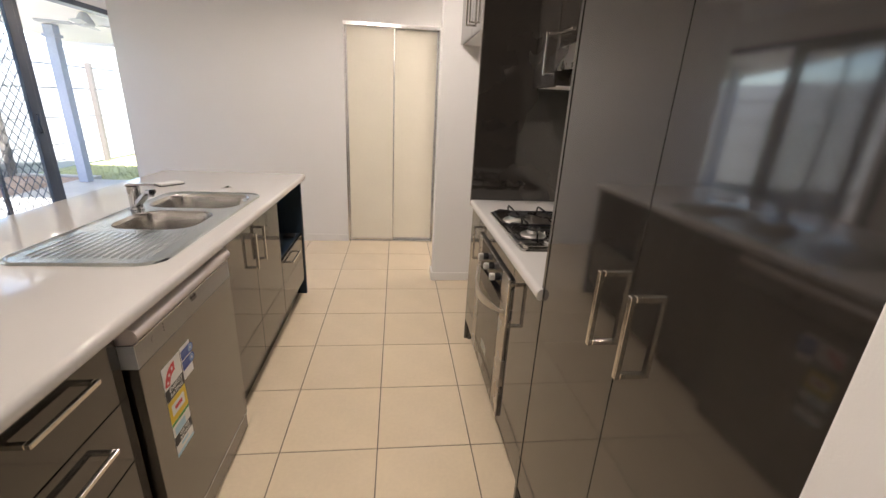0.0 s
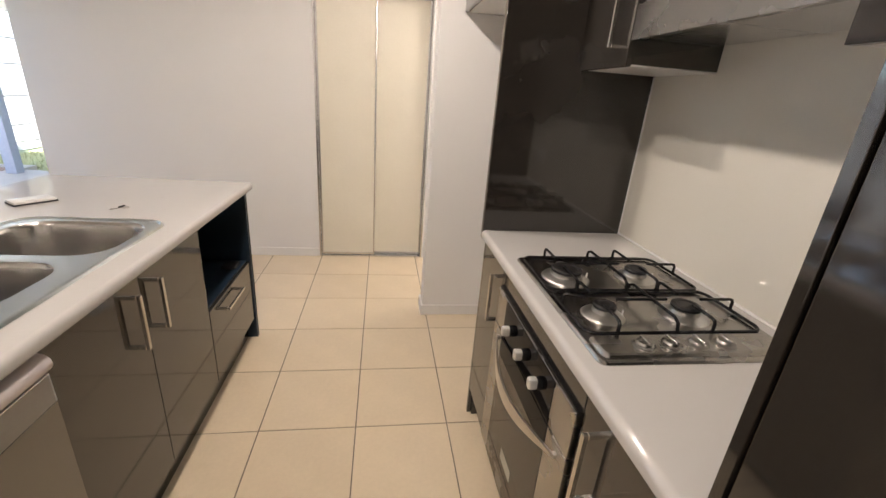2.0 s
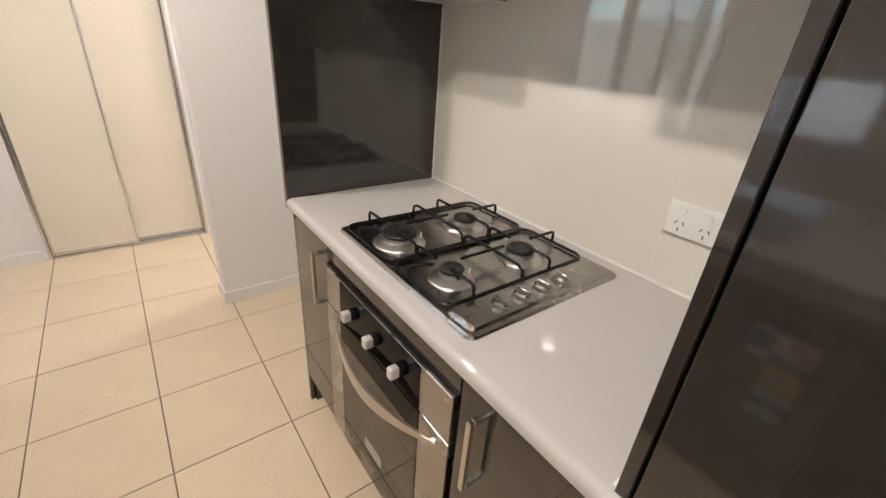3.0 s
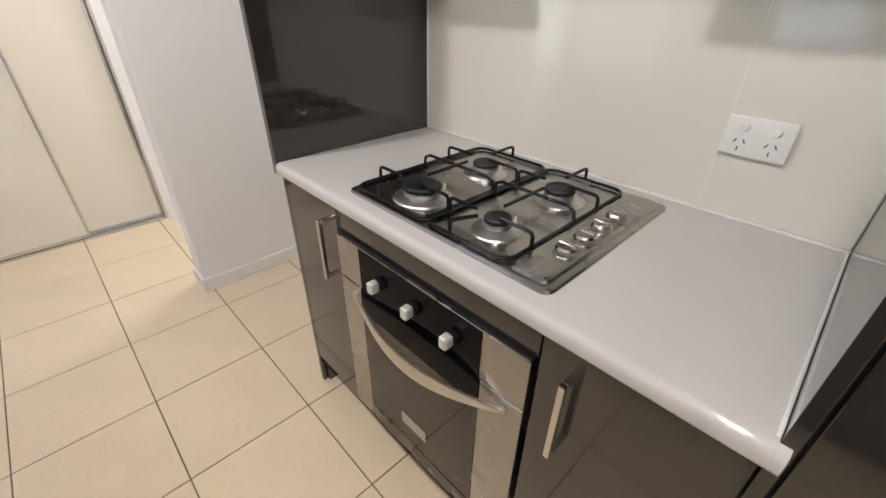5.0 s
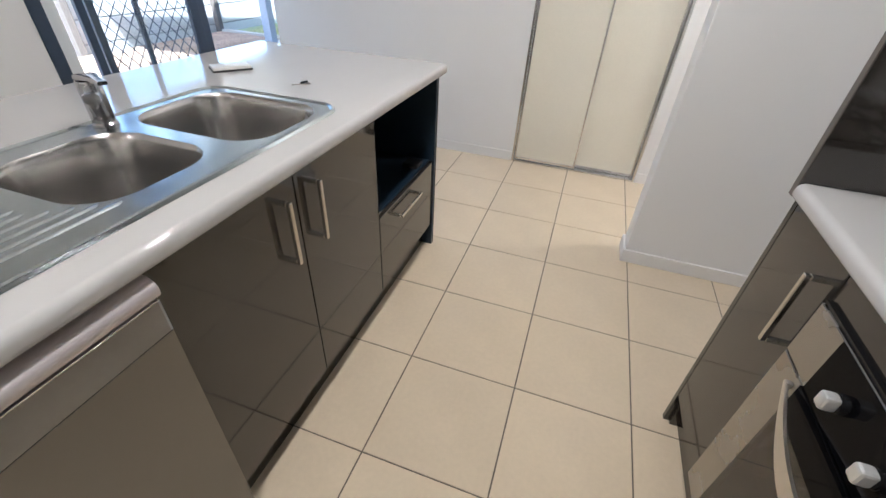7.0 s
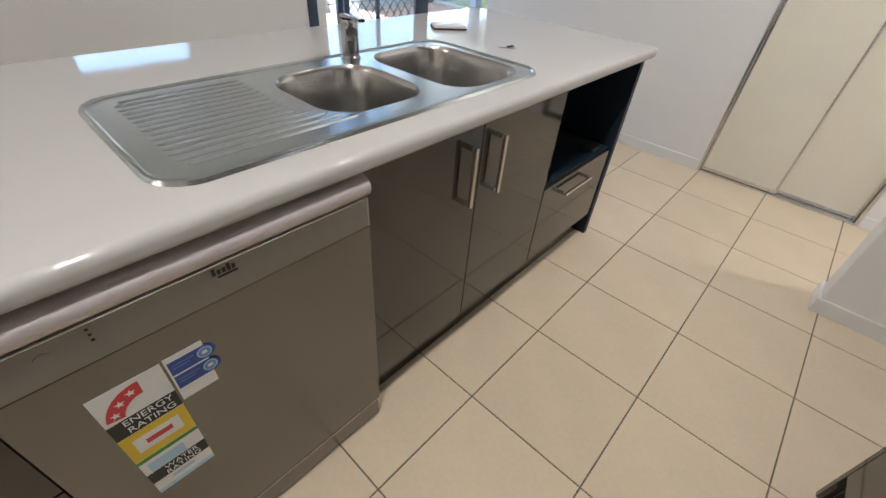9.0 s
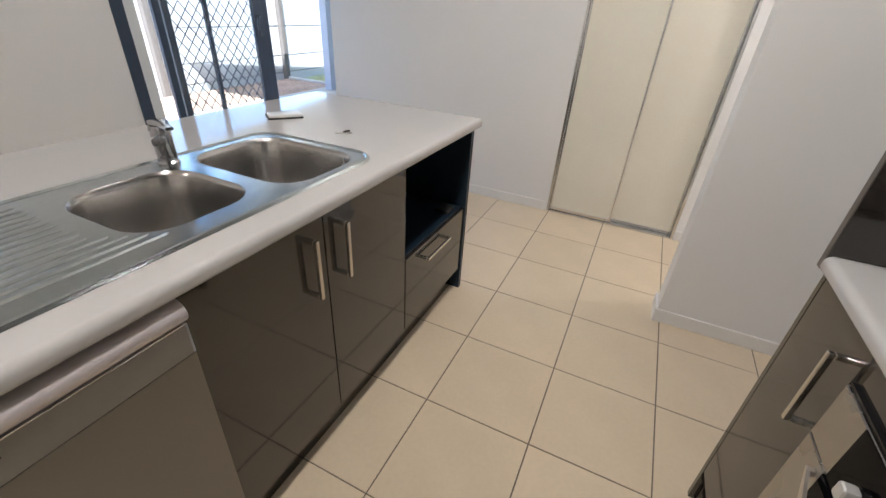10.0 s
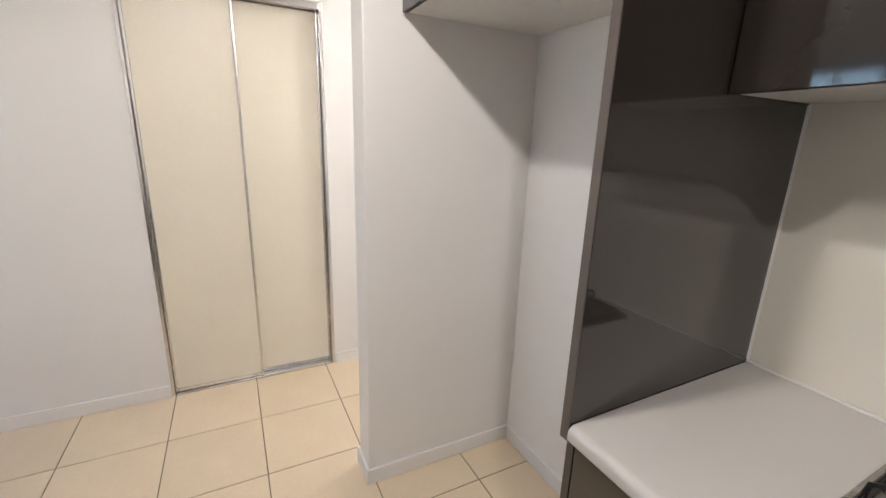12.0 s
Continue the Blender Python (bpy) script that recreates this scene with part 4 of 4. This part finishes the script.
# ---- gas cooktop ----
def cooktop():
    x0, x1, y0, y1 = 0.526, 1.007, -1.604, -1.036
    z = BENCH_Z
    t = thing("gas_cooktop", (0.77, -1.34, z), "four-burner stainless steel gas cooktop with black trivets", "cooktop")
    bm = bmesh.new()
    plate(bm, x0, x1, y0, y1, 0.02, z + 0.0003, z + 0.008, 0.006)
    plate(bm, x0 + 0.014, x1 - 0.014, y0 + 0.014, -1.509, 0.018, z + 0.007, z + 0.016, 0.008)
    part("hob_plate", bm, STEEL, t)
    zz = z + 0.008
    burners = [(0.626, -1.196, 0.047), (0.848, -1.192, 0.036), (0.629, -1.414, 0.031), (0.845, -1.417, 0.038)]
    for x, y, r in burners:
        b = part("burner", lathe(bmesh.new(), (x, y, zz), [(r + 0.022, 0), (r + 0.019, 0.003), (r + 0.006, 0.009), (r - 0.002, 0.011), (r - 0.004, 0.020), (r - 0.008, 0.021)]), BURNER_STEEL, t, "bright steel burner ring")
        part("cap", lathe(bmesh.new(), (x, y, zz + 0.0205), [(r - 0.008, 0), (r - 0.003, 0.002), (r - 0.003, 0.008), (r - 0.006, 0.011), (r - 0.013, 0.0115), (r - 0.018, 0.009)]), BURNER, b, "black burner cap")
        part("igniter", cyl(bmesh.new(), (x + r + 0.012, y - 0.012, zz), (0, 0, 1), 0.003, 0.002, 0.02, 8), PLASTIC, b)
    for x in (0.646, 0.709, 0.773, 0.838):
        k = part("knob", lathe(bmesh.new(), (x, -1.559, z + 0.0155), [(0.0255, 0), (0.025, 0.002), (0.0215, 0.003), (0.0205, 0.009), (0.0175, 0.013), (0.010, 0.0155), (0.003, 0.016)], 24), STEEL, t, "silver control knob")
        part("grip", boxed(x - 0.0045, x + 0.0045, -1.577, -1.541, z + 0.026, z + 0.0345, 0.003, 3), STEEL, k)
    # two trivets
    top = zz + 0.036
    for ya, yb in ((-1.290, -1.052), (-1.506, -1.296)):
        xa, xb = 0.541, 0.990
        tr = bmesh.new()
        loop = [(x, y, zz + 0.006) for x, y in round_rect(xa, xb, ya, yb, 0.03, 5)]
        tube(tr, loop, 0.0042, 12, True)
        # flat bars along the back of each frame
        box(tr, xa + 0.02, xb - 0.02, yb - 0.009, yb + 0.002, zz + 0.003, zz + 0.0085, 0.0015)
        tv = part("trivet", tr, ENAMEL, t, "black enamel trivet frame")
        yc, xm = (ya + yb) / 2, (xa + xb) / 2
        def finger(sx, sy, ex, ey):
            bm = bmesh.new()
            d = Vector((ex - sx, ey - sy, 0)).normalized() * 0.012
            tube(bm, [(sx, sy, zz + 0.006), (sx, sy, top - 0.008), (sx + d.x * 0.3, sy + d.y * 0.3, top - 0.002), (sx + d.x, sy + d.y, top),
                      (ex, ey, top), ], 0.0040, 20)
            part("finger", bm, ENAMEL, tv)
        for bx in (0.615, 0.852):
            finger(bx, ya, bx, yc - 0.03)
            finger(bx, yb, bx, yc + 0.03)
        finger(xb, yc, 0.895, yc)
        finger(xa, yc + 0.032, 0.592, yc + 0.008)
        # centre bar bridging the two burners
        bm = bmesh.new()
        tube(bm, [(xm - 0.004, ya, zz + 0.006), (xm - 0.004, ya + 0.004, top - 0.008), (xm - 0.004, ya + 0.02, top), (xm - 0.004, yb - 0.02, top), (xm - 0.004, yb - 0.004, top - 0.008), (xm - 0.004, yb, zz + 0.006)], 0.0040, 20)
        part("cross_bar", bm, ENAMEL, tv)
        for s, ex in ((-1, 0.665), (1, 0.80)):
            bm = bmesh.new()
            tube(bm, [(xm - 0.004, yc, top), (ex, yc, top)], 0.0040, 20)
            part("finger", bm, ENAMEL, tv)
cooktop()

def power_point():
    t = thing("power_point", (BACK - 0.008, -1.715, 1.05), "white double power point with two rocker switches", "power point")
    x = BACK - 0.0078
    y0, y1, z0, z1 = -1.764, -1.648, 1.028, 1.104
    part("plate", boxed(x - 0.010, x, y0, y1, z0, z1, 0.003, 3), PLASTIC, t)
    for yc in (-1.679, -1.733):
        part("switch", cyl(bmesh.new(), (x - 0.0101, yc, 1.085), (-1, 0, 0), 0.0095, 0.0085, 0.0045, 24, 0.001), PLASTIC, t)
        for dy, dz, an in ((0.008, 0, 30), (-0.008, 0, -30), (0, -0.015, 0)):
            bm = boxed(-0.0002, 0.0002, -0.0011, 0.0011, -0.0045, 0.0045)
            bm.transform(pose(x - 0.0102, yc + dy, 1.057 + dz, an, 0, 0))
            part("slot", bm, INK_BLACK, t)
power_point()

# ---- overhead units ----
OF = 0.765
def overheads():
    def cab(y0, y1, z0, hy, label, hz=1.615):
        t = thing("wall_cabinet", (0.9, (y0 + y1) / 2, z0), label, "cabinet", "overhead kitchen cabinets")
        part("body", boxed(OF + 0.019, BACK - 0.002, y0 + 0.001, y1 - 0.001, z0 + 0.004, CEIL - 0.15), DARK, t)
        part("underside", boxed(OF + 0.019, BACK - 0.009, y0 + 0.001, y1 - 0.001, z0, z0 + 0.0035), WHITE_BOARD, t, "white board underside")
        d = part("door", boxed(OF, OF + 0.018, y0 + 0.0015, y1 - 0.0015, z0 - 0.002, CEIL - 0.15, 0.0015), DARK, t)
        if hy is not None:
            bar_handle(d, OF, -1, hy, hz, 0.18, True)
        return t
    cab(-1.040, -0.741, 1.490, -0.976, "narrow dark gloss wall cabinet beside the rangehood, closed", 1.628)
    cab(-1.917, -1.640, 1.490, -1.690, "dark gloss wall cabinet beside the pantry, closed", 1.645)
    t = thing("wall_cabinet", (0.9, -1.34, 1.64), "dark gloss wall cabinet above the rangehood, two small doors", "cabinet", "overhead kitchen cabinets")
    part("body", boxed(OF + 0.019, BACK - 0.002, -1.639, -1.049, 1.642, CEIL - 0.15), DARK, t)
    for a, b, hy in ((-1.342, -1.0495, -1.30), (-1.6385, -1.3435, -1.385)):
        d = part("door", boxed(OF, OF + 0.018, a + 0.0015, b - 0.0015, 1.645, CEIL - 0.15, 0.0015), DARK, t)
        bar_handle(d, OF, -1, (a + b) / 2, 1.688, 0.16, False)
    # slide-out rangehood
    h = thing("rangehood", (0.9, -1.34, 1.55), "slim stainless steel slide-out rangehood under the cabinet", "rangehood")
    part("front_strip", boxed(OF - 0.006, OF + 0.012, -1.637, -1.051, 1.552, 1.640, 0.002), STEEL, h, "plain steel front")
    part("housing", boxed(OF + 0.0125, BACK - 0.010, -1.637, -1.051, 1.566, 1.640), WHITE_COAT, h, "pale housing")
    bm = bmesh.new()
    box(bm, OF + 0.02, BACK - 0.03, -1.625, -1.350, 1.560, 1.5655, 0.002)
    part("filter", bm, ALU, h, "aluminium grease filter")
    part("filter", boxed(OF + 0.02, BACK - 0.03, -1.340, -1.065, 1.560, 1.5655, 0.002), ALU, h, "aluminium grease filter")
    b = solo("bulkhead", boxed(OF + 0.004, BACK - 0.001, -1.917, -0.741, CEIL - 0.148, CEIL - 0.001), WALL, "white plastered bulkhead above the wall cabinets", "bulkhead", "", "structure")
    # over the fridge space
    y0, y1, fx, z0 = PANEL1 + 0.001, NIB0 - 0.003, 0.505, 1.785
    t = thing("fridge_cabinet", (0.8, (y0 + y1) / 2, z0), "dark gloss two-door cabinet over the empty fridge space", "cabinet", "overhead kitchen cabinets")
    part("body", boxed(fx + 0.019, BACK - 0.002, y0, y1, z0 + 0.0045, CEIL - 0.15), DARK, t)
    part("underside", boxed(fx + 0.019, BACK - 0.002, y0, y1, z0, z0 + 0.004), WHITE_BOARD, t, "white board underside")
    mid = (y0 + y1) / 2
    for a, b, hy in ((y0, mid, mid - 0.055), (mid, y1, mid + 0.055)):
        d = part("door", boxed(fx, fx + 0.018, a + 0.0015, b - 0.0015, z0 - 0.002, CEIL - 0.15, 0.0015), DARK, t)
        bar_handle(d, fx, -1, hy, 1.93, 0.18, True)
    solo("bulkhead", boxed(fx + 0.004, BACK - 0.001, y0, y1, CEIL - 0.148, CEIL - 0.001), WALL, "white plastered bulkhead over the fridge cabinet", "bulkhead", "", "structure")
overheads()

def pantry():
    y0, y1, fx, kick = -2.714, -1.916, 0.500, 0.14
    t = thing("pantry_cabinet", (0.8, (y0 + y1) / 2, 0), "tall dark gloss two-door pantry cabinet, doors closed", "cabinet")
    part("body", boxed(fx + 0.020, BACK - 0.002, y0, y1 - 0.019, kick, CEIL - 0.15), CARCASS, t)
    part("side_panel", boxed(fx - 0.001, BACK - 0.002, y1 - 0.016, y1, 0, CEIL - 0.15, 0.001), DARK, t, "dark gloss side panel")
    mid = -2.343
    for a, b, hy in ((y0 + 0.002, mid - 0.0008, -2.392), (mid + 0.0008, y1 - 0.021, -2.278)):
        d = part("door", boxed(fx, fx + 0.018, a, b, kick, CEIL - 0.152, 0.0015), DARK, t)
        bar_handle(d, fx, -1, hy, 1.013, 0.166, True)
    part("kickboard", boxed(fx + 0.045, fx + 0.06, y0, y1 - 0.019, 0, kick), DARK, t)
    solo("bulkhead", boxed(fx + 0.004, BACK - 0.001, y0, y1, CEIL - 0.148, CEIL - 0.001), WALL, "white plastered bulkhead above the pantry", "bulkhead", "", "structure")
pantry()

# ---- outside ----
def outside():
    g = -0.12
    setting("ground", boxed(-400, 400, -400, 400, g - 0.4, g - 0.02), GRASS, "green lawn", "ground")
    setting("patio", boxed(-4.95, LEFT - 0.152, -3.0, 4.35, g - 0.019, -0.04, 0.01), CONCRETE, "pale concrete patio slab", "patio")
    setting("garden_bed", boxed(-6.25, -5.05, -3.0, 4.60, g - 0.019, g + 0.05, 0.02), MULCH, "bed of brown bark mulch along the fence", "garden bed")
    e = boxed(-6.25, -4.96, 4.605, 4.70, g - 0.019, g + 0.08, 0.008)
    box(e, -5.045, -4.955, -3.0, 4.604, g - 0.019, g + 0.08, 0.008)
    setting("garden_edging", e, CONCRETE, "concrete garden edging", "edging")
    fx = -6.3
    t = thing("boundary_fence", (fx, 4.5, g), "tall pale grey fence of horizontal panels on weathered posts", "fence", "", "structure")
    rows = [(-0.11, 0.02), (0.04, 0.310), (0.330, 0.795), (0.815, 1.318), (1.342, 1.732), (1.756, 2.06)]
    for i in range(-4, 5):
        y = 4.62 + 2.4 * i
        for a, b in rows:
            part("panel_board", boxed(fx - 0.03, fx - 0.01, y + 0.004, y + 2.396, a, b, 0.003), FENCE, t)
        part("backing_sheet", boxed(fx - 0.05, fx - 0.0305, y + 0.004, y + 2.396, -0.1, 2.05), FENCE_BACK, t, "grey backing behind the joints")
        part("fence_post", boxed(fx - 0.009, fx + 0.08, y - 0.045, y + 0.045, g - 0.1, 1.84, 0.006), FENCE_POST, t, "weathered timber post, darkened as if in shade")
    # veranda post and roof
    p = thing("veranda_post", (-4.80, 4.10, -0.04), "blue-grey painted square veranda post", "post")
    part("shaft", boxed(-4.87, -4.74, 4.04, 4.17, -0.035, 2.182, 0.006), POST, p)
    part("foot", boxed(-4.86, -4.75, 4.05, 4.16, -0.0402, -0.0352), ALU, p)
    part("conduit_clamp", boxed(-4.89, -4.72, 4.02, 4.19, 2.02, 2.06, 0.004), POST, p, "metal collar")
    def under(y):
        return 2.44 - 0.1043 * (y - 1.7)
    bm = bmesh.new()
    loft(bm, [[(x, y, under(y) + dz) for y, dz in ((1.7, 0), (5.2, 0), (5.2, 0.05), (1.7, 0.05))] for x in (-5.5, LEFT - 0.152)], True, True)
    setting("veranda_roof", bm, CEILING, "white lined sloping veranda roof", "roof")
    setting("veranda_beam", boxed(-5.5, LEFT - 0.152, 5.202, 5.24, 2.02, 2.13), WHITE_COAT, "white fascia along the veranda edge", "fascia")
    setting("house_wall_outside", boxed(LEFT - 0.15, LEFT - 0.02, NORTH + 0.102, 9.0, -0.1, 2.56), BRICK_WALL, "pale rendered outer wall", "wall")
    setting("roof", boxed(LEFT - 0.15, 2.8, SOUTH - 0.2, 9.0, 2.56, 2.75), CONCRETE, "house roof", "roof")
    # fan
    x, y, z = -3.87, 3.35, 2.15
    f = thing("ceiling_fan", (x, y, 2.26), "veranda ceiling fan with four blades, coloured grey as if backlit, at rest", "fan")
    part("canopy", lathe(bmesh.new(), (x, y, z), [(0.10, -0.005), (0.085, 0.03), (0.055, 0.08), (0.03, 0.115)]), FAN_BACKLIT_GREY, f)
    part("motor", lathe(bmesh.new(), (x, y, z - 0.045), [(0.03, -0.01), (0.08, 0), (0.10, 0.02), (0.10, 0.039)]), FAN_BACKLIT_GREY, f)
    for k in range(4):
        bm = bmesh.new()
        plate(bm, 0.13, 0.50, -0.055, 0.055, 0.03, 0, 0.008)
        box(bm, 0.07, 0.16, -0.02, 0.02, -0.004, 0.002)
        bm.transform(pose(x, y, z - 0.03, 0, 0, 20 + 90 * k) @ pose(0, 0, 0, 10, 0, 0))
        part("blade", bm, FAN_BACKLIT_GREY, f)
    # grass blades, too many to count
    rng = np.random.default_rng(4)
    n = 9000
    px = rng.uniform(-6.2, -3.2, n)
    py = rng.uniform(4.75, 11.0, n)
    h = rng.uniform(0.03, 0.07, n)
    an = rng.uniform(0, 6.283, n)
    le = rng.uniform(-0.03, 0.03, (n, 2))
    verts = np.zeros((n, 3, 3))
    verts[:, 0] = np.stack([px - 0.004 * np.cos(an), py - 0.004 * np.sin(an), np.full(n, g - 0.021)], 1)
    verts[:, 1] = np.stack([px + 0.004 * np.cos(an), py + 0.004 * np.sin(an), np.full(n, g - 0.021)], 1)
    verts[:, 2] = np.stack([px + le[:, 0], py + le[:, 1], g - 0.02 + h], 1)
    me = bpy.data.meshes.new("grass")
    me.from_pydata(verts.reshape(-1, 3).tolist(), [], np.arange(3 * n).reshape(-1, 3).tolist())
    me.materials.append(BLADE)
    tagged(new("grass", me), "short green lawn grass", "grass", "", "stuff")
outside()

# ---- floor tiles ----
def tiles():
    pitch, gap = 0.40, 0.0045
    shared = {}
    solid = [(0.53, 1.2, -6, -0.74), (-1.13, -0.64, -2.54, -0.09), (0.37, 1.2, 0.2, 0.32)]
    for i in range(-8, 6):
        for j in range(-14, 9):
            x0, x1 = max(i * pitch, LEFT), min((i + 1) * pitch, 2.5)
            y0, y1 = max(j * pitch, SOUTH), min((j + 1) * pitch, NORTH)
            if x0 < FARWALL < 99 and y0 < FARWALL < y1 and x0 > -2.5:
                y1 = FARWALL
            if j * pitch >= FARWALL and i * pitch > -1.0:
                continue
            if x1 - x0 < 0.02 or y1 - y0 < 0.02:
                continue
            if any(x0 >= a - 0.001 and x1 <= b + 0.001 and y0 >= c - 0.001 and y1 <= d + 0.001 for a, b, c, d in solid):
                continue
            if x0 >= 1.19 and y0 < 0.2:
                continue
            w, d = round(x1 - x0, 4), round(y1 - y0, 4)
            if (w, d) not in shared:
                bm = bmesh.new()
                h = gap / 2
                def ring(ins, z):
                    return [(h + ins, h + ins, z), (w - h - ins, h + ins, z), (w - h - ins, d - h - ins, z), (h + ins, d - h - ins, z)]
                loft(bm, [ring(0, -0.003), ring(0, -0.0012), ring(0.0012, 0.0)], False, True)
                me = bpy.data.meshes.new("tile")
                bmesh.ops.recalc_face_normals(bm, faces=bm.faces[:])
                bm.to_mesh(me)
                bm.free()
                me.materials.append(TILE)
                shared[(w, d)] = me
            ob = new("tile", shared[(w, d)])
            ob.parent = floor
            ob.matrix_basis = Matrix.Translation((x0, y0, 0))
tiles()
